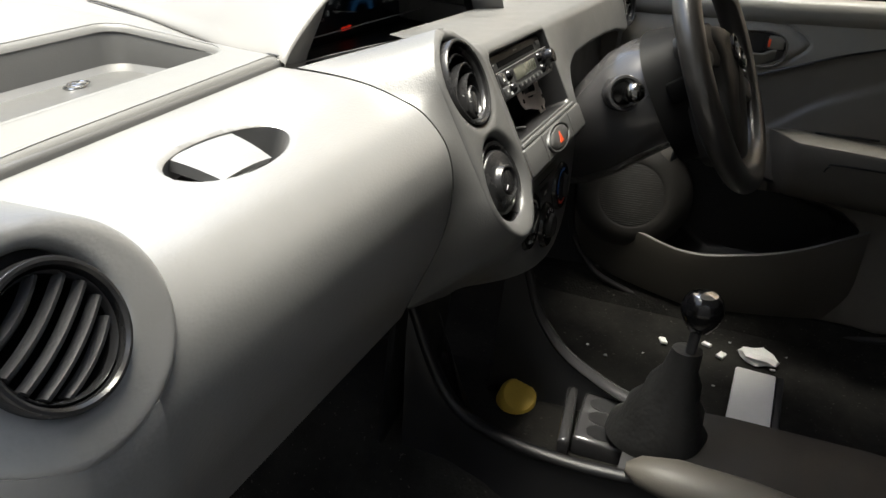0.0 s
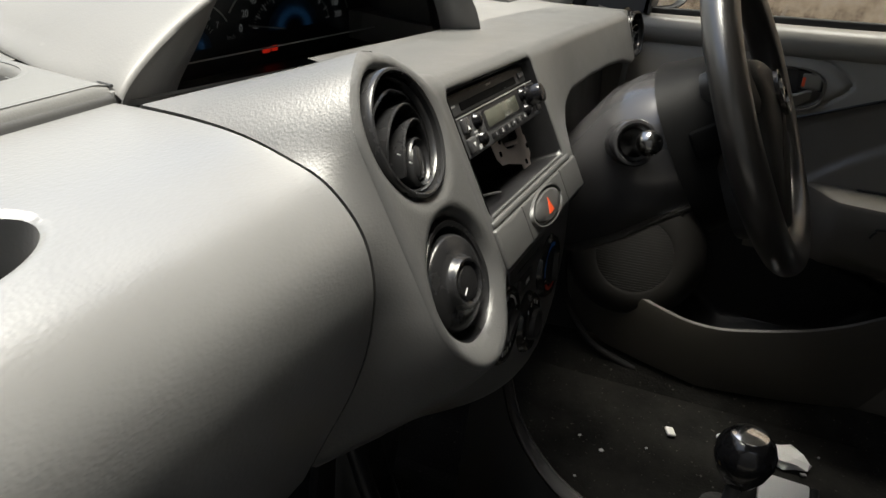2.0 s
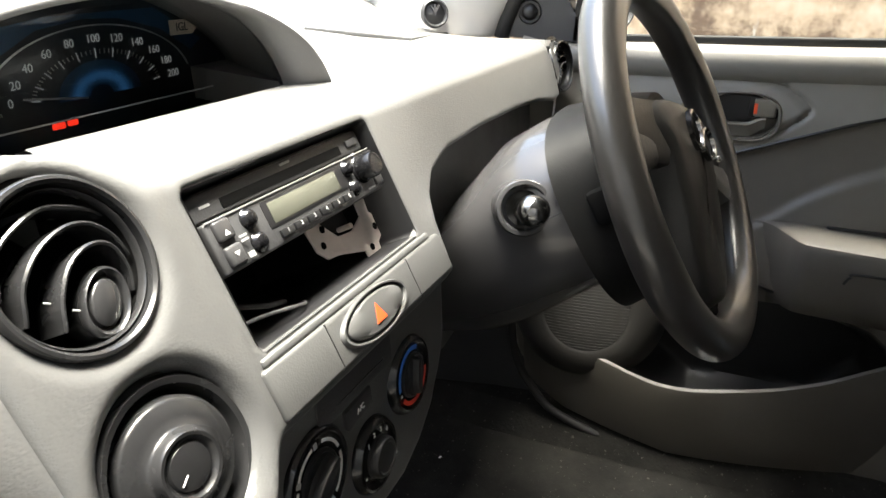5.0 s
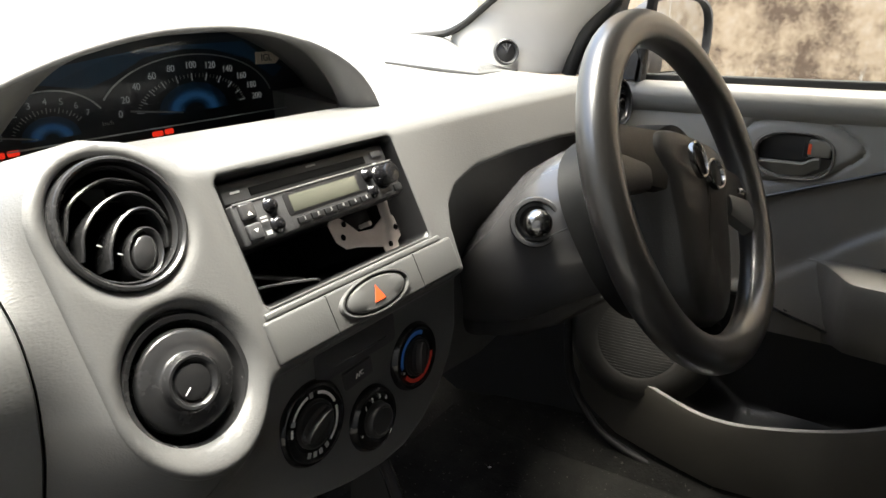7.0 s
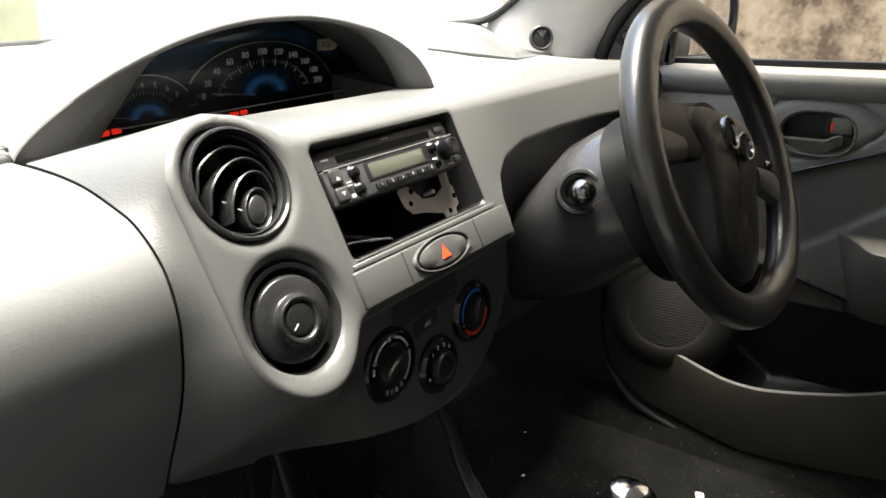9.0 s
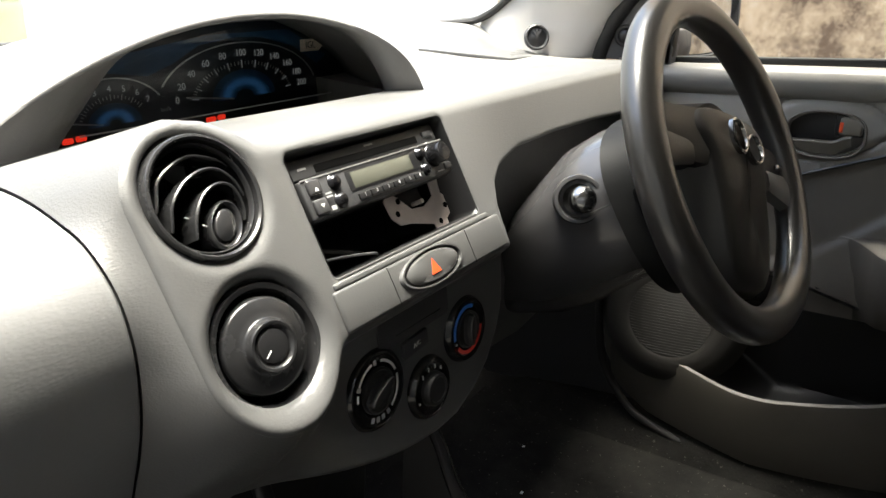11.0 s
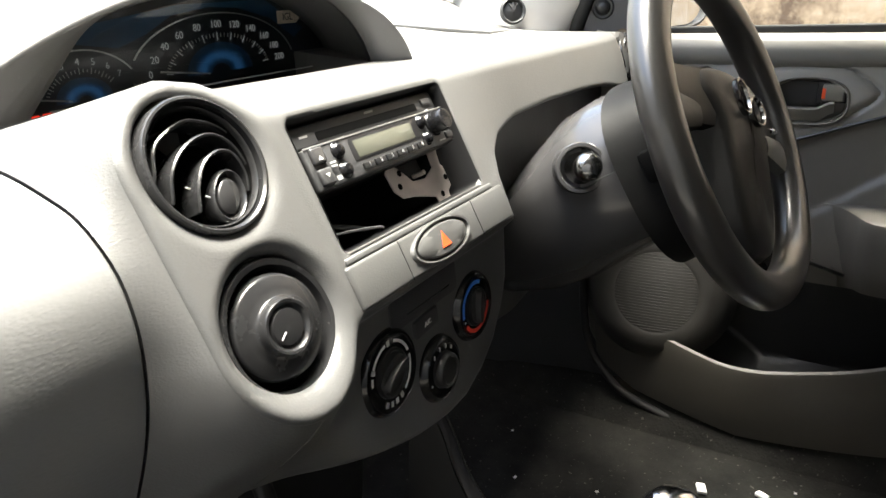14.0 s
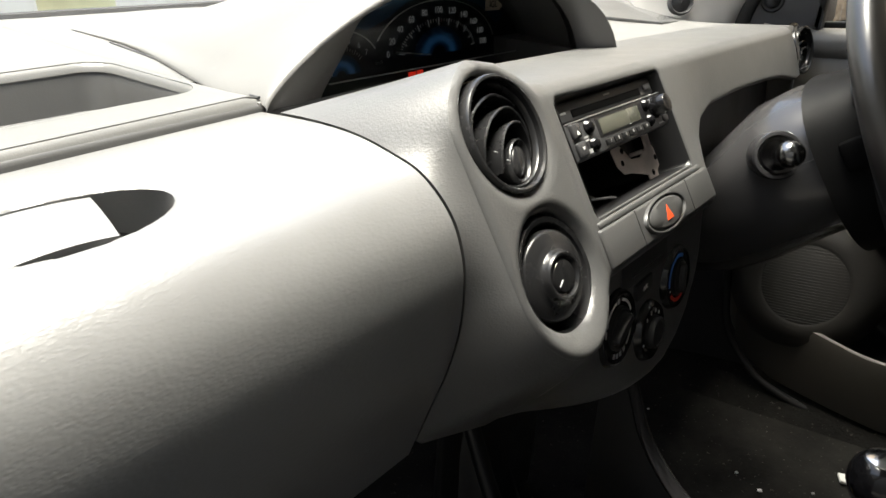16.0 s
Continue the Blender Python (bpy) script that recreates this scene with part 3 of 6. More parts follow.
N = 72
hood_rows = []
for t in (1.0, 0.93, 0.84, 0.74, 0.63, 0.52, 0.41, 0.30, 0.20, 0.12, 0.06, 0.025, 0.0):
    row = []
    for k in range(N + 1):
        u = spread(k, N)
        p = hood_lip(u)
        y = p.y + 0.36 * t
        base = pad_z(p.x, y) - 0.004
        rise = max(0.0, p.z - 0.902)
        shrink = 1 - 0.22 * smooth(0, 0.8, t) if u < 0 else 1 + 0.62 * smooth(0, 0.75, t)
        lift = rise * (1 - t ** 2.2) * 1.0 + 0.004 * math.sin(math.pi * min(1, t * 3)) * (rise / 0.09)
        row.append(Vector((HOOD_X + (p.x - HOOD_X) * shrink, y, max(base, mix(p.z, base, smooth(0, 1, t)) if rise < 0.002 else base + lift + (0.902 - base) * (1 - smooth(0, 0.35, t)) if t < 0.35 else base + lift))))
    hood_rows.append(row)
# rolled lip, then the inner wall back to the dial glass
for y, z in ((-0.003, -0.0015), (-0.0035, -0.004), (-0.001, -0.0065)):
    hood_rows.append([hood_lip(spread(k, N)) + Vector((0, y, z)) for k in range(N + 1)])
def hood_inside(t, u):
    # the passenger end of the inner wall bulges towards the cabin, the other end spreads into a fillet above the facia
    q = Vector((0.030, -0.022, 0.0)) * (smooth(0.45, 0.97, -u) * math.sin(math.pi * t ** 0.9))
    q.x -= 0.034 * smooth(0.40, 1.0, u) * math.sin(math.pi * min(1.0, t / 0.42)) ** 0.8
    return hood_lip(u).lerp(glass_edge(u), t) + Vector((0, 0, -0.0065 * (1 - t))) + q


for t in (0.04, 0.09, 0.15, 0.21):
    hood_rows.append([hood_inside(t, spread(k, N)) for k in range(N + 1)])
part("hood", loft_bm(hood_rows, closed=False), PAD, dashboard, "light grey arched hood over the instruments", angle=60)
DEEP = (0.21, 0.28, 0.38, 0.5, 0.65, 0.8, 1.0)
part("hood_lining", loft_bm([[hood_inside(t, spread(k, N)) for k in range(N * 5 // 9 + 1)] for t in DEEP], closed=False), PAD, dashboard, "light grey inner wall of the hood", angle=60)
part("dial_surround", loft_bm([[hood_inside(t, spread(k, N)) for k in range(N * 5 // 9, N + 1)] for t in DEEP], closed=False), BLACK, dashboard, "black lining beside the dials", angle=60)
floor_row = [[(-0.245, 0.06, 0.876), (0.34, 0.06, 0.876)], [(-0.245, 0.29, 0.872), (0.36, 0.29, 0.872)]]
part("well_floor", loft_bm(floor_row, closed=False), BLACK, dashboard)

# Face under the rolled edge; a darker grey carries its shade.
part("pad_front_shade", loft_bm([[(x, pad_front(x) + y, z) for y, z in ((0.0022, 0.9060), (-0.0002, 0.9045), (-0.0012, 0.9020), (-0.0008, 0.8930), (0.020, 0.8930), (0.020, 0.9050))] for x in np.linspace(-0.70, -0.2270, 12)]), BAR_GREY, dashboard, "front face under the pad's edge, shade put in as dark grey")
part("hood_corner", box_bm((0.0135, 0.024, 0.0165), 0.002, pose(-0.2308, 0.1545, 0.8985, 0, 0, 6.5)), PAD_DARK, dashboard, "grey corner under the hood's end")
part("hood_seam", tube_bm([(x, y, pad_z(x, y) + 0.0005) for x, y in ((pad_seam(q), q) for q in (0.144, 0.21, 0.28, 0.35, 0.42))], 0.0010, 6, 20), DARK, dashboard)
# windscreen-side rim and body under the pad, so that nothing is open below
part("front_wall", box_bm((1.40, 0.02, 0.62), 0.004, pose(0, 0.66, 0.60)), BLACK, dashboard)
part("knee_panel", loft_bm([[(0.10, 0.028, 0.875), (0.10, 0.02, 0.70), (0.12, 0.05, 0.60), (0.12, 0.12, 0.56)],
                            [(0.30, 0.026, 0.875), (0.30, 0.00, 0.70), (0.30, 0.03, 0.60), (0.30, 0.12, 0.56)],
                            [(0.52, 0.030, 0.875), (0.52, 0.01, 0.70), (0.52, 0.05, 0.60), (0.52, 0.12, 0.56)],
                            [(0.62, 0.04, 0.88), (0.62, 0.03, 0.70), (0.60, 0.07, 0.60), (0.60, 0.12, 0.56)]], closed=False), DARK, dashboard, "dark plastic knee panel")
part("under_panel", box_bm((0.90, 0.10, 0.02), 0.003, pose(-0.25, 0.09, 0.665, -8)), BLACK, dashboard)
part("end_panel_right", loft_bm([[(0.574, 0.0, 0.902), (0.574, -0.012, 0.86), (0.574, 0.0, 0.70)], [(0.62, 0.006, 0.900), (0.62, -0.004, 0.86), (0.62, 0.01, 0.70)],
                                 [(0.70, 0.03, 0.893), (0.70, 0.02, 0.86), (0.70, 0.03, 0.70)]], closed=False), PAD_DARK, dashboard)


# ---------------------------------------------------------------- round air vents
def tilt(p, deg, yaw=0.0):
    """Local z points out of the facia towards the seats, local y up the facia."""
    return Matrix.Translation(p) @ Euler((radians(90 - deg), 0, radians(yaw))).to_matrix().to_4x4()


def ring(r0, r1, h0, h1, steps=64):
    return [(r1, h0 - 0.010), (r1, h0), (r1 - 0.0008, h0 + 0.0008), (r0 + 0.001, h1), (r0, h1 - 0.0012), (r0, h1 - 0.022)]


def slatted_vent(p, deg, yaw, r, spin, label, parallel=False):
    v = thing("air_vent", label, "air vent", "round dashboard air vents")
    M = tilt(p, deg, yaw)
    v.matrix_world = M
    part("bezel", lathe_bm([(r + 0.007, -0.020), (r + 0.007, -0.0185), (r + 0.001, -0.018), (r + 0.001, -0.004), (r, -0.0025), (r - 0.0014, -0.0022), (r - 0.0028, -0.0035), (r - 0.0032, -0.008), (r - 0.0032, -0.020)], 72), VENT, v, "satin black outer ring")
    part("inner_ring", lathe_bm([(r - 0.0034, -0.022), (r - 0.0034, -0.008), (r - 0.0044, -0.0062), (r - 0.0056, -0.008), (r - 0.0062, -0.024)], 72), VENT, v)
    part("duct", lathe_bm([(r - 0.006, -0.010), (r - 0.008, -0.045), (0, -0.046)], 48), VOID, v)
    S = Matrix.Rotation(radians(spin), 4, "Z")
    ri = r - 0.0052
    if parallel:
        # straight slats with a slight bow, across the whole opening
        for o in (-0.70, -0.36, -0.02, 0.32, 0.66):
            half = math.sqrt(1 - o * o) * 0.97
            pts = [Vector(((o + 0.10 * (1 - t * t)) * ri, half * t * ri, -0.0050 - 0.006 * o * o)) for t in [-1 + q / 8 for q in range(17)]]
            pts = [q * min(1.0, 0.985 * ri / max(1e-6, math.hypot(q.x, q.y))) for q in pts]
            b = loft_bm([[q + Vector((a, 0, c)) for a, c in ((-0.0024, -0.006), (-0.0018, -0.0012), (-0.0008, 0.0), (0.0010, -0.0008), (0.0036, -0.006), (0.0030, -0.008))] for q in pts])
            b.transform(S)
            part("blade", b, DARK, v)
        return v
    # bowed blades, nested arcs that sweep round the thumb boss
    arcs = ([(-0.02, -0.80), (-0.12, -0.45), (-0.06, 0.0), (0.18, 0.32), (0.50, 0.40), (0.80, 0.17), (0.92, -0.12)],
            [(-0.46, -0.78), (-0.57, -0.35), (-0.45, 0.11), (-0.15, 0.48), (0.20, 0.63), (0.56, 0.56), (0.84, 0.36)],
            [(-0.78, -0.52), (-0.86, 0.0), (-0.70, 0.37), (-0.40, 0.69), (-0.08, 0.80), (0.26, 0.86), (0.45, 0.84)])
    for arc in arcs:
        pts = spline([(x * ri, y * ri, 0) for x, y in arc], 40)
        rows = []
        for j, q in enumerate(pts):
            d = (pts[min(j + 1, 39)] - pts[max(j - 1, 0)]).normalized()
            n = Vector((-d.y, d.x, 0))
            h = -0.0045 - 0.007 * (q.length / ri) ** 4
            q = q * min(1.0, 0.99 * ri / max(q.length, 1e-6))
            rows.append([q + n * a + Vector((0, 0, h + c)) for a, c in ((-0.0006, -0.018), (-0.0012, -0.0030), (-0.0009, -0.0005), (0.0001, 0.0), (0.0011, -0.0007), (0.0010, -0.018))])
        b = loft_bm(rows)
        b.transform(S)
        part("blade", b, VENT, v)
    # tilting thumb pad and its oval boss
    part("boss", lathe_bm([(0.0145, -0.024), (0.0150, -0.012), (0.0142, -0.0088), (0.0130, -0.0078), (0.0118, -0.0088), (0.0108, -0.0120), (0.0100, -0.0120), (0.0094, -0.0096), (0.0080, -0.0086), (0, -0.0080)], 36, S @ Matrix.Translation((ri * 0.52, -ri * 0.34, 0)), 0.80, 1.12), VENT, v)
    for y in (-0.30, -0.34):
        part("pin", box_bm((0.0030, 0.0008, 0.0010), 0.0003, S @ Matrix.Translation((ri * (-0.32 if y == -0.30 else 0.04), ri * (y - 0.20), -0.005))), GREY_INK, v)
    return v


def closed_vent(p, deg, yaw, r, label):
    v = thing("air_vent", label, "air vent", "round dashboard air vents")
    v.matrix_world = tilt(p, deg, yaw)
    part("bezel", lathe_bm([(r + 0.003, -0.022), (r + 0.003, -0.004), (r + 0.001, -0.001), (r - 0.002, -0.002), (r - 0.004, -0.008), (r - 0.005, -0.022)], 72), VENT, v, "satin black outer ring")
    part("duct", lathe_bm([(r - 0.003, -0.010), (r - 0.006, -0.040), (0, -0.041)], 48), VOID, v)
    T = Matrix.Translation((-0.001, 0.001, -0.002)) @ Euler((radians(6), radians(-7), 0)).to_matrix().to_4x4() @ Matrix.Diagonal((0.90, 0.90, 1, 1))
    part("shutter", lathe_bm([(0.0345, -0.014), (0.0345, -0.004), (0.0335, -0.0015), (0.0318, -0.0004), (0.0250, 0.0008), (0.0205, 0.0016), (0.0190, 0.0030), (0.0185, 0.0062), (0.0172, 0.0080), (0.0155, 0.0078),
                               (0.0140, 0.0062), (0.0125, 0.0056), (0.0115, 0.0068), (0.0090, 0.0072), (0, 0.0074)], 72, T), VENT, v, "stepped round shutter with central turning knob")
    part("pointer", box_bm((0.0010, 0.006, 0.0006), 0.0002, T @ pose(-0.006, -0.004, 0.0074, 0, 0, -52)), WHITE_INK, v)
    return v


slatted_vent(VENT_A + Vector((0, -0.002, 0.001)), 25, 0, 0.0388, -32, "round black vent with bowed open blades above the shut vent")
closed_vent(VENT_B + Vector((0, 0.003, -0.002)), 25, 0, 0.0392, "round black vent with its shutter turned closed")
slatted_vent(SIDE_VENT + Vector((0, -0.003, 0.001)), 24, 0, 0.0312, -58, "round black side vent with slanted slats at the glove box end", True)


# ---------------------------------------------------------------- radio opening, radio and bracket
STACK = tilt(Vector((0.0025, slant(0.859), 0.859)), math.degrees(math.atan(SLOPE)))


def on_stack(x, v, h=0.0):
    return STACK @ Vector((x, v, h))


def stack_m(x, v, h=0.0, spin=0.0):
    return STACK @ pose(x, v, h, 0, 0, spin)


cage = thing("radio_bay", "open black bay under the radio with loose wiring", "radio slot")
cage_rows = []
for h, w, q in ((-0.0005, 0.186, 0.0920), (-0.006, 0.183, 0.0895), (-0.10, 0.178, 0.086), (-0.15, 0.16, 0.08)):
    cage_rows.append([on_stack(x, y, h) for x, y in round_rect(w, q, 0.004, 4)])
b = loft_bm(cage_rows, caps=False)
b.faces.new([v for v in b.verts][-len(cage_rows[0]):])
part("liner", b, BLACK, cage, "black bay liner")
part("wire", tube_bm([on_stack(-0.085, -0.030, -0.02), on_stack(-0.06, -0.034, -0.018), on_stack(-0.035, -0.040, -0.014), on_stack(-0.015, -0.043, -0.03)], 0.0011, 8, 24), DARK, cage)
part("wire", tube_bm([on_stack(-0.08, -0.012, -0.05), on_stack(-0.05, -0.030, -0.03), on_stack(-0.02, -0.038, -0.04)], 0.0018, 8, 24), DARK, cage)

bracket = thing("mounting_bracket", "bare galvanised steel bracket with round holes inside the radio bay", "bracket")
shape = [(-0.060, 0.010), (-0.052, 0.016), (-0.044, 0.011), (-0.030, -0.004), (-0.012, -0.006), (0.004, 0.000), (0.006, 0.020), (0.012, 0.030), (0.022, 0.029), (0.024, 0.020), (0.018, 0.010), (0.016, 0.000), (0.026, -0.008),
         (0.024, -0.018), (0.012, -0.024), (0.010, -0.040), (-0.006, -0.040), (-0.008, -0.024), (-0.022, -0.020), (-0.036, -0.016), (-0.050, -0.014), (-0.058, -0.006)]
part("plate", slab_bm([(0.98 * x, 0.98 * y) for x, y in shape], 0.0016, stack_m(0.073, -0.016, -0.030)), STEEL, bracket)
for x, y in ((0.015, -0.012), (0.001, -0.024), (0.016, 0.022), (-0.05, -0.004), (-0.044, 0.006)):
    part("hole", lathe_bm([(0.0026, 0), (0.0026, 0.0004), (0, 0.0004)], 16, stack_m(0.073 + 0.98 * x, -0.016 + 0.98 * y, -0.0282)), VOID, bracket)
part("stud", lathe_bm([(0.002, 0), (0.002, 0.012), (0, 0.012)], 12, stack_m(0.052, -0.017, -0.033)), STEEL, bracket)
part("clip", box_bm((0.030, 0.020, 0.010), 0.002, stack_m(0.055, -0.008, -0.04)), BLACK, bracket)

radio = thing("car_radio", "slim black car radio with small display and round buttons", "car radio")
RW, RH = 0.176, 0.047
part("body", box_bm((RW, RH, 0.090), 0.0015, stack_m(0.0, 0.0195, -0.055)), BLACK, radio)
part("face_plate", box_bm((0.172, 0.0295, 0.009), 0.0018, stack_m(0.0, 0.0115, -0.0085), 3), DARK, radio, "dark grey raised control face")
part("top_strip", box_bm((0.172, 0.0135, 0.006), 0.001, stack_m(0.0, 0.0345, -0.011)), DARK, radio)
part("edge_line", box_bm((0.170, 0.0008, 0.0012), 0.0003, stack_m(0.0, 0.0262, -0.0036)), SILVER, radio, "thin pale edge line")
part("disc_slot", box_bm((0.122, 0.0060, 0.001), 0.0003, stack_m(-0.002, 0.0325, -0.0078)), VOID, radio, "narrow disc slot")
part("eject_button", box_bm((0.013, 0.0050, 0.003), 0.001, stack_m(0.074, 0.0345, -0.0075)), DARK, radio)
part("display", box_bm((0.072, 0.0125, 0.001), 0.0004, stack_m(0.000, 0.0158, -0.0038)), LCD, radio, "grey-green unlit display")
part("display_frame", slab_bm(round_rect(0.086, 0.0165, 0.002, 4), 0.0006, stack_m(0.002, 0.0158, -0.0042), 0.0003), BLACK, radio)
for k in range(6):
    part("preset_button", box_bm((0.0122, 0.0050, 0.0025), 0.0007, stack_m(-0.030 + 0.0138 * k, 0.0026, -0.0035)), BLACK, radio)
    text_mesh("digit", str(k + 1), 0.0038, GREY_INK, radio, stack_m(-0.030 + 0.0138 * k, 0.0030, -0.0021))
for x, y, r in ((-0.0545, 0.0190, 0.0054), (-0.0545, 0.0052, 0.0054), (0.0500, 0.0195, 0.0050), (0.0500, 0.0060, 0.0050)):
    part("round_button", lathe_bm([(r + 0.0008, -0.0045), (r + 0.0008, -0.0034), (r, -0.0028), (r - 0.0006, -0.0008), (r * 0.55, 0.0006), (0, 0.0010)], 28, stack_m(x, y, 0)), GLOSS, radio, "domed gloss button")
for y in (0.0195, 0.0050):
    part("rocker_button", box_bm((0.0125, 0.0115, 0.005), 0.0018, stack_m(-0.0755, y, -0.0035), 3), SHROUD if y > 0.01 else DARK, radio)
part("arrow", slab_bm([(-0.002, -0.0012), (0.002, -0.0012), (0, 0.0016)], 0.0003, stack_m(-0.0755, 0.0175, -0.0010), 0), WHITE_INK, radio)
part("arrow", slab_bm([(-0.002, 0.0012), (0.002, 0.0012), (0, -0.0016)], 0.0003, stack_m(-0.0755, 0.0055, -0.0010), 0), WHITE_INK, radio)
part("volume_knob", lathe_bm([(0.0100, -0.006), (0.0100, -0.003), (0.0090, -0.002), (0.0086, 0.0080), (0.0078, 0.0098), (0.0050, 0.0102), (0, 0.0100)], 40, stack_m(0.0660, 0.0150, 0)), GLOSS, radio, "round volume knob")
for y in (0.0215, 0.0125, 0.0030):
    part("side_button", box_bm((0.0095, 0.0060, 0.003), 0.001, stack_m(0.0805, y, -0.0035)), BLACK, radio)
for x, y, w, h in ((-0.0655, 0.0125, 0.006, 0.0012), (-0.0655, 0.010, 0.006, 0.0012), (-0.0655, 0.0015, 0.005, 0.003), (0.0805, 0.0220, 0.005, 0.001), (0.0805, 0.0135, 0.005, 0.001), (0.0670, 0.0005, 0.009, 0.0012),
                   (0.0, 0.0390, 0.010, 0.0015), (0.0620, 0.0265, 0.004, 0.0012), (-0.075, 0.0345, 0.008, 0.0015)):
    part("legend", box_bm((w, h, 0.0004), 0, stack_m(x, y, -0.0018 if y < 0.03 else -0.0078)), GREY_INK, radio)

# ---------------------------------------------------------------- hazard switch bar
bar = thing("hazard_switch_bar", "grey trim bar with oval hazard switch under the radio bay", "switch panel")
BAR_V = -0.0675
part("trim", box_bm((0.216, 0.0300, 0.012), 0.0025, stack_m(0.006, BAR_V, -0.0025), 3), BAR_GREY, bar)
part("lip", box_bm((0.200, 0.0050, 0.010), 0.0016, stack_m(0.002, -0.0500, -0.003), 3), FACIA, bar)
for x in (-0.046, 0.058):
    part("panel_joint", box_bm((0.0007, 0.0292, 0.0007), 0, stack_m(x, BAR_V, 0.0034)), BLACK, bar)
part("button_surround", lathe_bm([(0.0204, -0.002), (0.0204, 0.0036), (0.0195, 0.0060), (0.0184, 0.0058), (0.0178, 0.001)], 64, stack_m(0.002, BAR_V, 0), 2.02, 0.72), BAR_GREY, bar)
part("button_gap", lathe_bm([(0.0182, 0.0020), (0.0182, 0.0036), (0.0160, 0.0038), (0, 0.0038)], 64, stack_m(0.002, BAR_V, 0), 2.02, 0.72), BLACK, bar)
part("hazard_button", lathe_bm([(0.0168, 0.000), (0.0164, 0.0050), (0.0148, 0.0064), (0.0080, 0.0070), (0, 0.0072)], 64, stack_m(0.002, BAR_V, 0), 2.02, 0.70), BAR_GREY, bar, "oval grey hazard button")
part("hazard_triangle", slab_bm([(-0.0062, -0.0058), (0.0062, -0.0058), (0, 0.0062)], 0.0005, stack_m(0.0005, BAR_V, 0.0070), 0), ORANGE, bar, "orange-red triangle")

# ---------------------------------------------------------------- heater controls
climate = thing("heater_controls", "three round black heater knobs with a slider on a grey panel", "climate control")


def panel_m(x, z, h=0.0, spin=0.0):
    return tilt(Vector((x, facia_y(x, z), z)), 4) @ pose(0, 0, h, 0, 0, spin)


part("slot_recess", slab_bm(round_rect(0.092, 0.024, 0.004), 0.0012, panel_m(-0.012, 0.7600, 0.0003)), DARK, climate)
part("slider_slot", box_bm((0.060, 0.0016, 0.0010), 0.0003, panel_m(-0.008, 0.7555, 0.0014)), SHROUD, climate)
part("air_button", box_bm((0.032, 0.0140, 0.004), 0.0012, panel_m(-0.014, 0.739, 0.0015, 4)), DARK, climate)
text_mesh("legend", "A/C", 0.0055, WHITE_INK, climate, panel_m(-0.014, 0.739, 0.0040, 4))


def knob(x, z, r, grip, label, spin):
    M = panel_m(x, z)
    k = part("dial", lathe_bm([(r + 0.004, -0.001), (r + 0.0030, 0.003), (r + 0.001, 0.0058), (r - 0.0008, 0.0060), (r - 0.0020, 0.0050), (r * 0.66, 0.0046), (0, 0.0046)], 56, M), GLOSS, climate, label)
    rr = r * 0.60
    part("collar", lathe_bm([(rr + 0.001, 0.004), (rr + 0.0008, 0.0065), (rr - 0.0008, 0.0072), (rr - 0.0018, 0.0062), (rr - 0.002, 0.0058), (0, 0.0058)], 48, M), GRIP, k)
    if grip:
        G = M @ pose(0, 0, 0.0055, 0, 0, spin)
        gb_ = loft_bm([[(x * s, y * s2, h) for x, y in oval(rr * 0.32, rr * 0.92, 28, 2.2)] for s, s2, h in ((1.5, 1.02, 0), (1.35, 1.0, 0.0012), (0.95, 0.97, 0.0022), (0.78, 0.95, 0.0052), (0.66, 0.92, 0.0064), (0.40, 0.86, 0.0067))])
        gb_.transform(G)
        part("grip", gb_, GRIP, k, "raised turning grip")
    else:
        part("grip", lathe_bm([(rr * 1.02, 0.005), (rr, 0.0100), (rr * 0.92, 0.0116), (rr * 0.80, 0.0120), (rr * 0.74, 0.0112), (0, 0.0110)], 48, M), GRIP, k, "round turning knob")
    return k, M


k1, M1 = knob(-0.0655, 0.723, 0.0290, True, "air direction dial with white print", -62)
for a0, a1 in ((20, 75), (100, 150), (-55, 10), (165, 180)):
    part("print", slab_bm(arc_band(0.0218, 0.0240, a0, a1), 0.0002, M1 @ pose(0, 0, 0.0052), 0), WHITE_INK, k1)
for a in (92, 155, -68, -85, -100, -115):
    part("print", box_bm((0.0042, 0.0034, 0.0003), 0, M1 @ pose(0.0228 * math.cos(radians(a)), 0.0228 * math.sin(radians(a)), 0.0054, 0, 0, a)), GREY_INK, k1)
k2, M2 = knob(0.0585, 0.7225, 0.0265, True, "temperature dial with blue and red arcs", -8)
part("print", slab_bm(arc_band(0.0190, 0.0225, 62, 190), 0.0002, M2 @ pose(0, 0, 0.0053), 0), BLUE_INK, k2, "blue cold arc")
part("print", slab_bm(arc_band(0.0190, 0.0225, 215, 352), 0.0002, M2 @ pose(0, 0, 0.0053), 0), RED_INK, k2, "red hot arc")
part("print", box_bm((0.0018, 0.0018, 0.0003), 0, M2 @ pose(0.0205 * math.cos(radians(202)), 0.0205 * math.sin(radians(202)), 0.0054)), WHITE_INK, k2)
k3, M3 = knob(-0.0005, 0.6935, 0.0235, False, "fan speed dial with digits", 0)
for n, a in ((1, 128), (2, 100), (3, 72), (4, 44)):
    text_mesh("digit", str(n), 0.0052, WHITE_INK, k3, M3 @ pose(0.0185 * math.cos(radians(a)), 0.0185 * math.sin(radians(a)), 0.0055))
part("print", box_bm((0.0016, 0.0016, 0.0003), 0, M3 @ pose(-0.0185, -0.006, 0.0054)), WHITE_INK, k3)

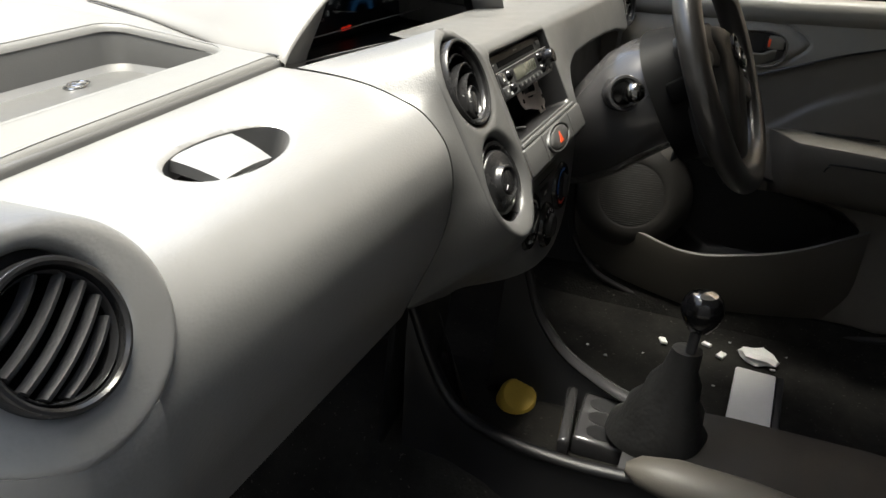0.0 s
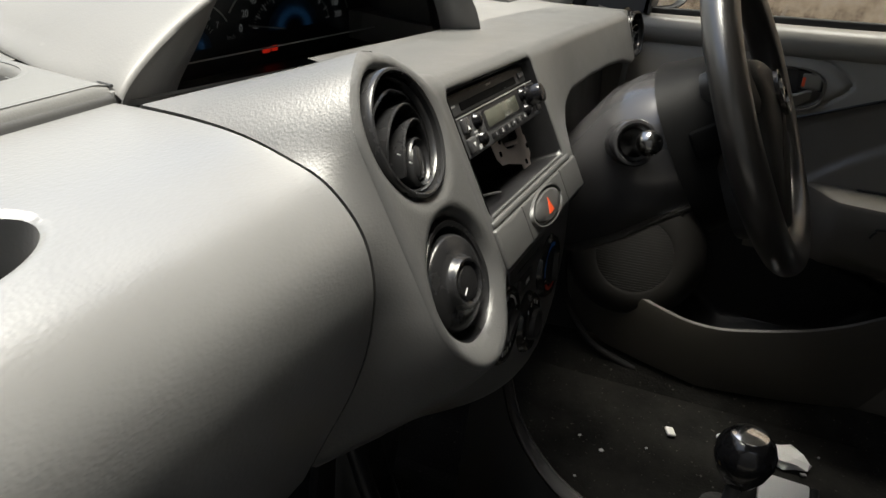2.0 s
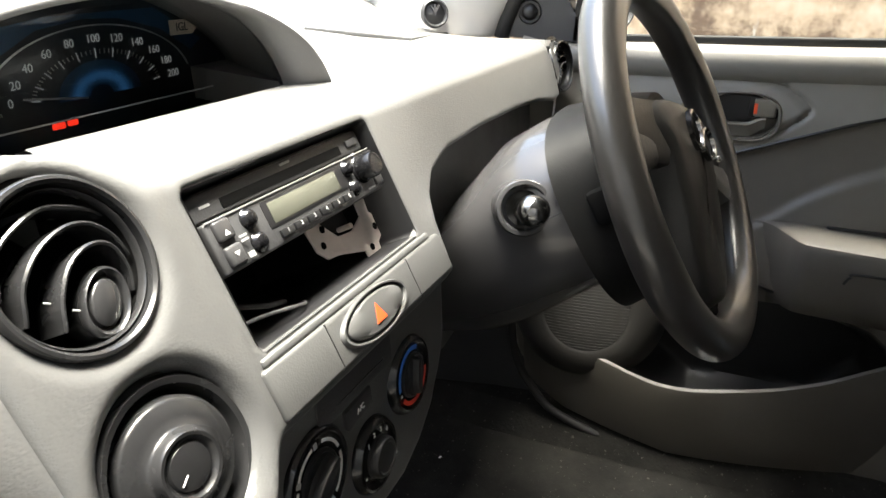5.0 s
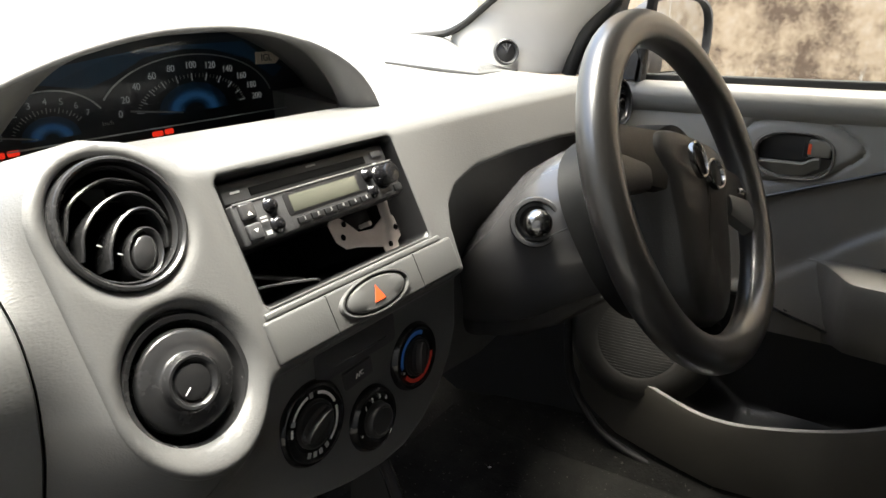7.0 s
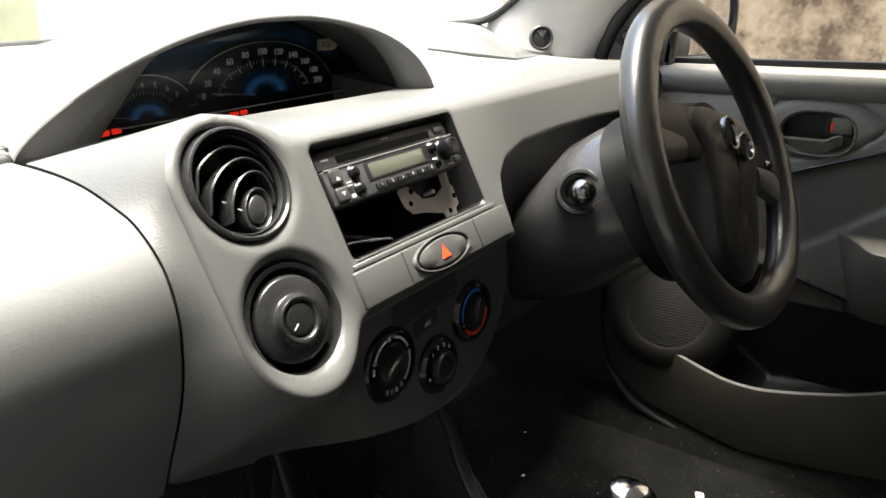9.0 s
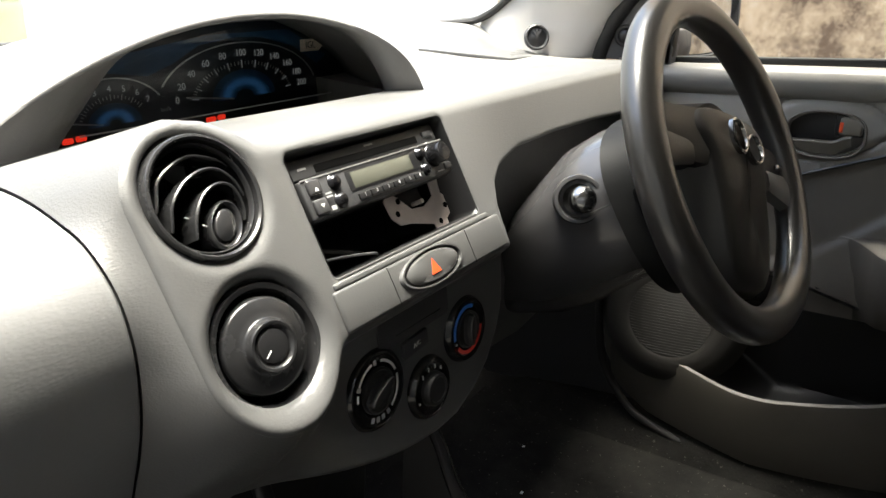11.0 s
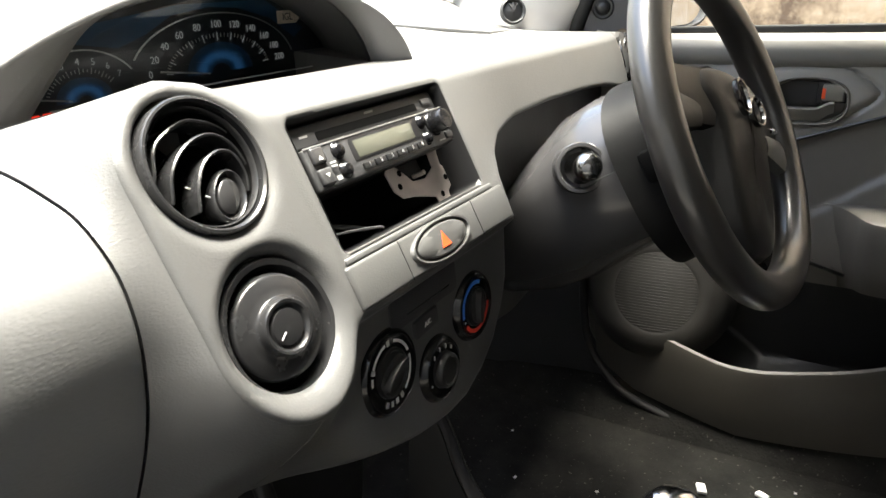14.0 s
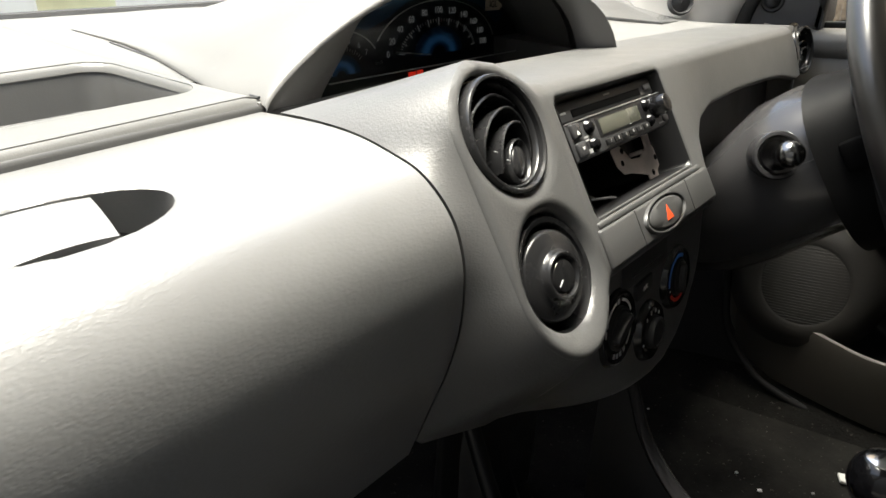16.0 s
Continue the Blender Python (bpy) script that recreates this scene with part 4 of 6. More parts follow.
# ---------------------------------------------------------------- instrument cluster
cluster = thing("instrument_cluster", "dark instrument cluster with rev counter and speedometer behind glass", "instrument cluster")
DIAL_Y = 0.2440


def dial_m(x, z, h=0.0, spin=0.0):
    return tilt(Vector((x, DIAL_Y, z)), 0) @ pose(0, 0, h, 0, 0, spin)


face = [(p.x, p.z) for p in (glass_edge(spread(k, 60)) for k in range(61))]
face = [(x, z) for x, z in face] + [(0.27, 0.845), (-0.14, 0.845)]
part("dial_face", slab_bm([(x, z) for x, z in face], 0.001, tilt(Vector((0, DIAL_Y + 0.001, 0)), 0), 0), CLUSTER, cluster, "navy black dial face")
SP, RV = (0.0905, 0.9020), (-0.0585, 0.8960)


def on_dial(c, r, a, h=0.0008, spin=0.0, squash=0.78):
    return dial_m(c[0] + r * math.cos(radians(a)), c[1] + squash * r * math.sin(radians(a)), h, spin)


def dial_band(c, r0, r1, a0, a1, squash, n=30, h=0.0006):
    return slab_bm([(x, y * squash) for x, y in arc_band(r0, r1, a0, a1, n)], 0.0003, dial_m(c[0], c[1], h), 0)


for k in range(10):
    part("blue_film", dial_band(SP, 0.012 + 0.003 * k, 0.015 + 0.003 * k, 0, 180, 0.66), LIT_BLUE[k], cluster, "blue lit inner dial")
    part("blue_film", dial_band(RV, 0.006 + 0.002 * k, 0.008 + 0.002 * k, 0, 180, 0.72), LIT_BLUE[k], cluster, "blue lit inner dial")
part("blue_film", slab_bm([(-0.070, 0.942), (-0.02, 0.934), (0.010, 0.943), (0.040, 0.957), (0.085, 0.962), (0.12, 0.960), (0.165, 0.948), (0.200, 0.926), (0.215, 0.935), (0.16, 0.966), (0.05, 0.966), (-0.04, 0.955)], 0.0002, tilt(Vector((0, DIAL_Y - 0.0003, 0)), 0), 0), CLUSTER_BLUE, cluster)
part("dial_rim", dial_band(SP, 0.1040, 0.1062, 12, 158, 0.52, 48), SILVER, cluster, "thin silver arc round the speedometer")
part("dial_rim", dial_band(RV, 0.0545, 0.0562, 30, 120, 0.72, 30), SILVER, cluster, "thin silver arc round the rev counter")
part("dial_line", box_bm((0.290, 0.0012, 0.0012), 0.0003, pose(0.026, 0.197, 0.8992)), GREY_INK, cluster, "thin pale line along the lower edge of the dials")
for k in range(11):
    a = 172 - 16.4 * k
    text_mesh("digits", str(20 * k), 0.0092, LIT_DIGITS, cluster, on_dial(SP, 0.0835, a, squash=0.53), 0.0002)
for k in range(41):
    a = 172 - 4.1 * k
    major = k % 4 == 0
    r = 0.0625 if major else 0.0645
    part("tick", box_bm((0.0075 if major else 0.0035, 0.0009, 0.0003), 0, on_dial(SP, r, a, spin=a, squash=0.53)), LIT_DIGITS if major else GREY_INK, cluster)
for k in range(8):
    a = 168 - 19.0 * k
    text_mesh("digits", str(k), 0.0078, LIT_DIGITS, cluster, on_dial(RV, 0.0430, a, squash=0.72), 0.0002)
for k in range(22):
    a = 168 - 6.33 * k
    part("tick", box_bm((0.0052 if k % 3 == 0 else 0.0028, 0.0008, 0.0003), 0, on_dial(RV, 0.0330, a, spin=a, squash=0.72)), GREY_INK, cluster)
text_mesh("legend", "km/h", 0.0055, GREY_INK, cluster, dial_m(-0.006, 0.902, 0.0008), 0.0002)
part("needle", box_bm((0.058, 0.0016, 0.0008), 0.0003, on_dial(SP, 0.045, 170, 0.002, 172, 0.5)), GREY_INK, cluster, "pale needle")
part("needle", box_bm((0.034, 0.0014, 0.0008), 0.0003, on_dial(RV, 0.030, 168, 0.002, 170, 0.7)), GREY_INK, cluster, "pale needle")
for x, z, w, m in ((-0.1045, 0.8885, 0.010, RED_LAMP), (-0.0925, 0.8890, 0.010, RED_LAMP), (0.044, 0.8850, 0.012, RED_LAMP), (0.057, 0.8855, 0.010, RED_LAMP), (0.0640, 0.8620, 0.006, AMBER_LAMP), (0.0740, 0.8620, 0.006, AMBER_LAMP)):
    part("warning_lamp", slab_bm(round_rect(w, 0.0050, 0.0015), 0.0004, dial_m(x, z, 0.0004), 0), m, cluster, "lit warning lamp")
tag = thing("paper_tag", "small cream arrow-shaped sticker on the instrument glass", "sticker")
part("sticker", slab_bm([(-0.0185, -0.0065), (0.010, -0.0065), (0.0185, 0.000), (0.011, 0.0065), (-0.0185, 0.0065)], 0.0004, dial_m(0.190, 0.9475, 0.0050, -1), 0), TAG, tag)
text_mesh("writing", "IGL", 0.0105, BLACK, tag, dial_m(0.187, 0.9475, 0.0056, -1), 0.0002)
glass_mat = bpy.data.materials.new("clear_glass")
glass_mat.use_nodes = True
nt = glass_mat.node_tree
nt.nodes.remove(nt.nodes["Principled BSDF"])
ga, gb, gm, gf, gp, gq_ = (nt.nodes.new(k) for k in ("ShaderNodeBsdfTransparent", "ShaderNodeBsdfGlossy", "ShaderNodeMixShader", "ShaderNodeLayerWeight", "ShaderNodeMath", "ShaderNodeMath"))
ga.inputs[0].default_value = (0.95, 0.96, 0.96, 1)
gb.inputs["Roughness"].default_value = 0.03
gp.operation, gq_.operation = "POWER", "MULTIPLY_ADD"
gp.inputs[1].default_value = 5.0
gq_.inputs[1].default_value, gq_.inputs[2].default_value = 0.8, 0.03
nt.links.new(gf.outputs["Facing"], gp.inputs[0])
nt.links.new(gp.outputs[0], gq_.inputs[0])
nt.links.new(gq_.outputs[0], gm.inputs[0])
nt.links.new(ga.outputs[0], gm.inputs[1])
nt.links.new(gb.outputs[0], gm.inputs[2])
nt.links.new(gm.outputs[0], nt.nodes["Material Output"].inputs[0])
pane = part("cover_glass", slab_bm([(x, z) for x, z in face], 0.0008, Matrix.Translation((0, DIAL_Y - 0.004, 0.845)) @ Matrix.Rotation(radians(12), 4, "X") @ Matrix.Translation((0, 0, -0.845)) @ tilt(Vector((0, 0, 0)), 0), 0), glass_mat, cluster, "clear flat cover glass")
pane.visible_shadow = False

# ---------------------------------------------------------------- driver's side vent
slatted_vent(Vector((0.625, -0.010, 0.868)), 8, -8, 0.0330, -40, "round black vent at the driver's door end of the dashboard")

# ---------------------------------------------------------------- steering column and wheel
AXIS = tilt(Vector((0.306, -0.196, 0.838)), 28.5)
column = thing("steering_column", "dark grey plastic steering column shroud with ignition lock", "steering column")


def shroud_ring(h, w, top, low, p=2.6, n=48, dx=0.0):
    out = []
    for x, y in oval(1, 1, n, p):
        out.append(AXIS @ Vector((dx + x * w, (top if y > 0 else low) * y + 0.0, h)))
    return out


part("shroud", loft_bm([shroud_ring(h, w, top, low) for h, w, top, low in ((-0.020, 0.060, 0.055, 0.060), (-0.030, 0.078, 0.066, 0.070), (-0.060, 0.094, 0.074, 0.076), (-0.100, 0.106, 0.080, 0.078), (-0.135, 0.105, 0.077, 0.083),
                                                                         (-0.170, 0.098, 0.062, 0.090), (-0.220, 0.088, 0.040, 0.092), (-0.280, 0.070, 0.020, 0.080))]), SHROUD, column, "dark grey column shroud")
part("switch_collar", loft_bm([shroud_ring(h, w, top, low) for h, w, top, low in ((0.004, 0.046, 0.046, 0.050), (0.000, 0.066, 0.062, 0.072), (-0.030, 0.0880, 0.0740, 0.094), (-0.060, 0.0990, 0.0790, 0.104), (-0.078, 0.1090, 0.0830, 0.106), (-0.080, 0.1000, 0.0760, 0.095))]), COLLAR, column, "black switch collar")
part("stalk_slot", box_bm((0.020, 0.030, 0.034), 0.004, AXIS @ pose(-0.092, 0.004, -0.042, 0, 14, 0)), VOID, column, "dark stalk opening")
part("shroud_seam", tube_bm([AXIS @ Vector((-0.110, 0.012, -0.10)), AXIS @ Vector((-0.098, 0.012, -0.07)), AXIS @ Vector((-0.083, 0.010, -0.038))], 0.0007, 6, 8), BLACK, column)
LOCK = Matrix.Translation((0.201, -0.087, 0.811)) @ Vector((-0.84, -0.47, 0.26)).to_track_quat("Z", "Y").to_matrix().to_4x4()
part("lock_ring", lathe_bm([(0.0240, -0.02), (0.0240, 0.004), (0.0228, 0.0058), (0.0200, 0.0062), (0.0185, 0.0040), (0.0175, -0.004), (0, -0.006)], 48, LOCK), SHROUD, column, "grey ignition lock ring")
part("lock_barrel", lathe_bm([(0.0150, -0.010), (0.0150, 0.002), (0.0120, 0.0050), (0.0105, 0.014), (0.0110, 0.030), (0.0128, 0.038), (0.0125, 0.044), (0.0100, 0.049), (0.0055, 0.0515), (0, 0.052)], 40, LOCK), DARK_CHROME, column, "domed smoked-metal ignition knob")

WHEEL_M = tilt(Vector((0.2905, -0.1996, 0.8399)), 24, -4.3) @ Matrix.Rotation(radians(-21), 4, "Z")
wheel = thing("steering_wheel", "worn black steering wheel with three spokes, turned a little", "steering wheel")
wheel.matrix_world = WHEEL_M
R, RT = 0.1555, 0.0173
rim = []
for k in range(144):
    a = 2 * math.pi * k / 144
    grip = 1 + 0.05 * math.exp(-((math.degrees(a) % 180 - 38) / 14) ** 2) + 0.05 * math.exp(-((math.degrees(a) % 180 - 142) / 14) ** 2)
    ring_pts = []
    for j in range(28):
        b = 2 * math.pi * j / 28
        q = RT * grip * (1 + 0.04 * math.cos(2 * b))
        if abs(j - 9) <= 0 or abs(j - 23) <= 0:
            q -= 0.0007
        ring_pts.append((math.cos(a) * (R + q * math.cos(b)), math.sin(a) * (R + q * math.cos(b)), q * math.sin(b)))
    rim.append(ring_pts)
rim.append(rim[0])
part("rim", loft_bm(rim, caps=False), WHEEL, wheel, "shiny worn grained rim", angle=70)

PAD_LY = [-0.126, -0.110, -0.060, -0.010, 0.020, 0.046]
PAD_LW = [0.044, 0.050, 0.054, 0.057, 0.076, 0.082]


def pad_row(s, h, grow=0.0, k=1.0):
    out = []
    for x, y in oval(1, 1, 72, 4.0):
        ly = 0.046 * y if y > 0 else 0.126 * y
        w = float(np.interp(ly, PAD_LY, PAD_LW)) + grow
        out.append((x * w * s, ly * (s if y > 0 else 1 - (1 - s) * 0.6) - (0.4 * grow if y < -0.9 else 0), h - 0.010 * k * (x * x * 0.6 + (y * y * 0.25 if y > 0 else 1.0 * y * y))))
    return out


hub = part("airbag_cover", loft_bm([pad_row(0.95, -0.040, 0.012, 0), pad_row(1.0, -0.014, 0.016, 0.4), pad_row(1.0, -0.004, 0.012, 0.7), pad_row(1.0, 0.0105), pad_row(0.975, 0.0150), pad_row(0.92, 0.0185), pad_row(0.72, 0.0225), pad_row(0.35, 0.0245), pad_row(0.05, 0.0250)]), HUB, wheel, "grained black airbag cover", angle=30)
part("lower_slot", slab_bm(round_rect(0.088, 0.010, 0.004, 4), 0.002, pose(0, -0.131, -0.010), 0.0005), VOID, wheel, "narrow slot under the airbag cover")
for (ex, ey), (ew, eh) in (((-0.020, 0.018), (0.0150, 0.0175)), ((0.012, 0.010), (0.0190, 0.0150))):
    part("emblem", lathe_bm([(1.0, -0.003), (1.0, 0.0012), (0.93, 0.0022), (0.84, 0.0018), (0.80, -0.001)], 48, pose(ex, ey, 0.0232, 0, 0, 12) @ Matrix.Diagonal((ew, eh, 1, 1))), DARK_CHROME, hub, "plain chrome ring badge")
for sx in (-1, 1):
    rows = []
    for t in range(11):
        u = t / 10
        x = sx * mix(0.055, R - 0.004, u)
        top = mix(0.044, 0.040, u) + 0.006 * smooth(0.8, 1.0, u)
        low = mix(-0.014, 0.000, smooth(0.2, 0.8, u)) - 0.010 * smooth(0.85, 1.0, u)
        h = mix(0.010, 0.002, smooth(0, 1, u)) - 0.006 * math.sin(math.pi * u)
        yc, w = (top + low) / 2, (top - low) / 2
        rows.append([(x, yc + w, h - 0.010), (x, yc + w * 0.92, h - 0.002), (x, yc + w * 0.6, h + 0.001), (x, yc, h + 0.002), (x, yc - w * 0.6, h + 0.001), (x, yc - w * 0.92, h - 0.002), (x, yc - w, h - 0.010), (x, yc - w * 0.8, h - 0.020), (x, yc + w * 0.8, h - 0.020)])
    sp = part("spoke", loft_bm(rows), HUB, wheel, angle=45)
    rows = []
    for t in range(9):
        u = t / 8
        x = sx * mix(0.084, R - 0.012, u)
        yc = mix(-0.004, -0.010, u)
        w = mix(0.013, 0.021, u)
        rows.append([(x, yc + w, -0.006), (x, yc + 0.85 * w, 0.0040), (x, yc + 0.4 * w, 0.0066), (x, yc - 0.4 * w, 0.0066), (x, yc - 0.85 * w, 0.0040), (x, yc - w, -0.006), (x, yc, -0.014)])
    part("insert", loft_bm(rows), PAD_DARK if sx > 0 else HUB, sp, "satin spoke insert", angle=45)
part("spoke_button", box_bm((0.016, 0.006, 0.005), 0.002, pose(0.118, 0.014, 0.0065), 3), CHROME, sp, "small bright button")

# ---------------------------------------------------------------- driver's door
door = thing("driver_door", "grey moulded driver's door trim with armrest and map pocket", "car door")
DX = 0.695


def door_x(y, z):
    """Inner face of the door trim; smaller x is nearer the seats."""
    x = DX - 0.018 * (1 - smooth(0.80, 0.89, z))
    x += 0.016 * (smooth(0.884, 0.893, z))
    return x


HANDLE_C = (-0.2335, 0.8072)
handle_hole_in_trim = oval_distance(HANDLE_C[0], HANDLE_C[1], 0.049, 0.030)
ALMOND_Y = [-0.3174, -0.315, -0.3075, -0.286, -0.264, -0.2175, -0.190, -0.175, -0.165, -0.161]
ALMOND_H = [0.000, 0.0055, 0.0130, 0.0276, 0.0363, 0.0425, 0.0425, 0.037, 0.024, 0.0]


def almond_z(y):
    return mix(0.8105, 0.8200, (-0.19 - y) / 0.127)


almond = polygon_distance([(y, almond_z(y) + h) for y, h in zip(ALMOND_Y, ALMOND_H)] + [(y, almond_z(y) - h) for y, h in list(zip(ALMOND_Y, ALMOND_H))[-2:0:-1]])
DOOR_OUT = [(0.075, 0.902), (0.02, 0.890), (-0.30, 0.893), (-0.75, 0.905), (-0.74, 0.56), (-0.70, 0.47), (-0.683, 0.42), (-0.659, 0.366), (-0.621, 0.328), (-0.55, 0.304), (-0.45, 0.291), (-0.20, 0.284), (-0.03, 0.312), (0.03, 0.345), (0.06, 0.40), (0.075, 0.50), (0.085, 0.70)]
door_poly = polygon_distance(DOOR_OUT)


def waist(y):
    return float(np.interp(y, [-0.75, -0.54, -0.37, -0.24, -0.12, 0.08], [0.880, 0.852, 0.808, 0.760, 0.715, 0.66]))


pocket_zone = polygon_distance([(-0.475, 0.50), (-0.44, 0.53), (-0.33, 0.565), (-0.20, 0.60), (-0.12, 0.60), (-0.10, 0.42), (-0.20, 0.35), (-0.40, 0.36), (-0.47, 0.44)])


def trim_place(y, z, d, low=False):
    x = door_x(y, z)
    # upper roll, waist crease, swell of the lower half
    c2 = float(np.interp(y, [-0.75, -0.582, -0.474, -0.422, -0.375, -0.3415, -0.3146, -0.2945, -0.22, -0.1, 0.08], [0.845, 0.812, 0.782, 0.761, 0.740, 0.7205, 0.7014, 0.684, 0.63, 0.60, 0.58]))
    x += 0.008 if low else 0.0
    x -= 0.007 * smooth(0.0, 0.018, c2 - z) + 0.008 * smooth(0.0, 0.08, c2 - z)
    x -= 0.030 * (1 - smooth(0.34, 0.50, z)) * (1 - smooth(-0.58, -0.48, y))
    k = almond(y, z)
    x += 0.0045 * (1 - smooth(0.0, 0.0045, abs(k))) - 0.003 * smooth(0.002, 0.010, k)
    x += 0.070 * smooth(0.0, 0.035, pocket_zone(y, z))
    r = 0.010
    e = max(0.0, r - max(0.0, door_poly(y, z)))
    return x + (r - math.sqrt(max(0, r * r - e * e))), y, z


sheet("upper_trim", -0.75, 0.085, 0.640, 0.905, 0.0030, lambda y, z: min(door_poly(y, z), z - waist(y), handle_hole_in_trim(y, z)), trim_place, lambda y, z: (0.02, 0, 0), DOOR_UP, door, "moulded upper trim panel, grey lightened for the light it catches")
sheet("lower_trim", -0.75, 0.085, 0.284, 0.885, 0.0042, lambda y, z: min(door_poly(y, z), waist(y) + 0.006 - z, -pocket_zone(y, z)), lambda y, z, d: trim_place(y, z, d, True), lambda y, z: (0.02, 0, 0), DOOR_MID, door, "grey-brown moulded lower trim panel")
# Same plastic as the trim; the hollow's shade is painted in as black.
sheet("pocket_hollow_shade", -0.49, -0.08, 0.34, 0.61, 0.0060, lambda y, z: pocket_zone(y, z) + 0.004, lambda y, z, d: trim_place(y, z, 1.0, True), lambda y, z: (0.02, 0, 0), BLACK, door, "map pocket hollow, its shade put in as black")
sill_rows = []
for k in range(41):
    y = mix(0.070, -0.76, k / 40)
    z = float(np.interp(y, [-0.76, -0.30, 0.02, 0.08], [0.903, 0.8925, 0.8895, 0.902]))
    sill_rows.append([(DX - 0.004, y, z - 0.042), (DX - 0.013, y, z - 0.034), (DX - 0.016, y, z - 0.018), (DX - 0.012, y, z - 0.006), (DX - 0.002, y, z + 0.001), (DX + 0.020, y, z + 0.002), (DX + 0.03, y, z - 0.03)])
part("sill", loft_bm(sill_rows), DOOR_UP, door, "window sill roll in the same lightened grey")
part("window_seal", box_bm((0.016, 0.80, 0.014), 0.003, pose(DX + 0.028, -0.345, 0.899, -0.9, 0, 0)), RUBBER, door, "black window seal")

# inner handle
def in_cup(y, z, h):
    return (door_x(y, z) - 0.003 + h, y, z)


hd = part("handle_cup", loft_bm([[in_cup(HANDLE_C[0] + y * s_, HANDLE_C[1] + z * s_, h) for y, z in oval(0.048, 0.0297, 56, 2.7)] for s_, h in ((1.07, 0.004), (1.06, -0.001), (1.035, -0.0035), (1.0, -0.003), (0.975, 0.001), (0.95, 0.020), (0.2, 0.022))], caps=False), DOOR_MID, door, "grey-brown handle cup with a rolled edge")
# Black plate painting the shade behind the lever.
part("cup_shadow", slab_bm(round_rect(0.064, 0.036, 0.010, 5), 0.002, Matrix.Translation((door_x(-0.22, 0.815) + 0.012, -0.2175, 0.815)) @ Euler((radians(90), 0, radians(-90))).to_matrix().to_4x4(), 0.0005), BLACK, hd, "shade inside the handle cup, put in as a black plate")
lever_rows = []
for k in range(17):
    y = mix(-0.191, -0.266, k / 16)
    top = 0.7985 + 0.0085 * smooth(0.70, 0.95, k / 16)
    low = 0.7795 + 0.012 * smooth(0.72, 1.0, k / 16) + 0.010 * (1 - smooth(0.0, 0.2, k / 16))
    lever_rows.append([in_cup(y, z, h) for z, h in ((top - 0.001, 0.018), (top + 0.0006, 0.005), (top + 0.0004, 0.0015), (top - 0.0018, -0.0004), (top - 0.0045, 0.0008), (mix(top, low, 0.5), 0.0035), (low, 0.0085), (low, 0.019))])
part("lever", loft_bm(lever_rows), HANDLE, hd, "grey-beige pull lever")
part("lock_tab", box_bm((0.014, 0.0275, 0.0235), 0.003, pose(door_x(-0.263, 0.82) + 0.006, -0.2635, 0.8190), 3), HANDLE, hd, "grey-beige lock tab")
part("tab_frame", box_bm((0.010, 0.0370, 0.0285), 0.002, pose(door_x(-0.263, 0.82) + 0.011, -0.2620, 0.8190)), BLACK, hd)
part("lock_mark", box_bm((0.0020, 0.0048, 0.0140), 0.0008, pose(door_x(-0.263, 0.82) - 0.0005, -0.2520, 0.8180)), ORANGE, hd, "orange unlocked mark")
part("waist_groove", tube_bm([(trim_place(y, waist(y) + 0.001, 1)[0] + 0.0012, y, waist(y) - 0.0005) for y in np.linspace(-0.74, 0.06, 24)], 0.0024, 6, 60), BLACK, door)

# armrest
arm_rows = []
for k in range(37):
    y = mix(-0.222, -0.345, k / 24) if k < 25 else mix(-0.345, -0.76, (k - 24) / 12)
    a = float(np.interp(y, [-0.345, -0.334, -0.325, -0.313, -0.300, -0.285, -0.270, -0.235, -0.222], [1.0, 0.97, 0.86, 0.60, 0.34, 0.15, 0.08, 0.03, -0.06]))
    z0 = float(np.interp(y, [-0.76, -0.58, -0.34, -0.22], [0.646, 0.656, 0.668, 0.668]))
    xo = 0.690 - 0.088 * a
    arm_rows.append([(0.705, y, z0 + 0.004), (min(0.700, xo + 0.055), y, z0 + 0.003), (min(0.700, xo + 0.010), y, z0 + 0.001), (xo + 0.0025, y, z0 - 0.002), (xo, y, z0 - 0.009), (xo + 0.003, y, z0 - 0.040), (xo + 0.018, y, z0 - 0.085), (xo + 0.045, y, z0 - 0.115), (0.700, y, z0 - 0.13)])
arm = part("armrest", loft_bm(arm_rows), DOOR_MID, door, "padded grey armrest")
part("pull_slot", slab_bm(round_rect(0.012, 0.105, 0.005, 4), 0.003, pose(0.672, -0.412, 0.6700, 0, 0, 0), 0.001), BLACK, arm, "narrow dark pull slot")
part("groove", tube_bm([(0.603, -0.384, 0.622), (0.602, -0.390, 0.632), (0.602, -0.408, 0.637), (0.602, -0.58, 0.632), (0.602, -0.75, 0.622)], 0.0018, 6, 20), BLACK, arm)

# map pocket
pocket_rows = []
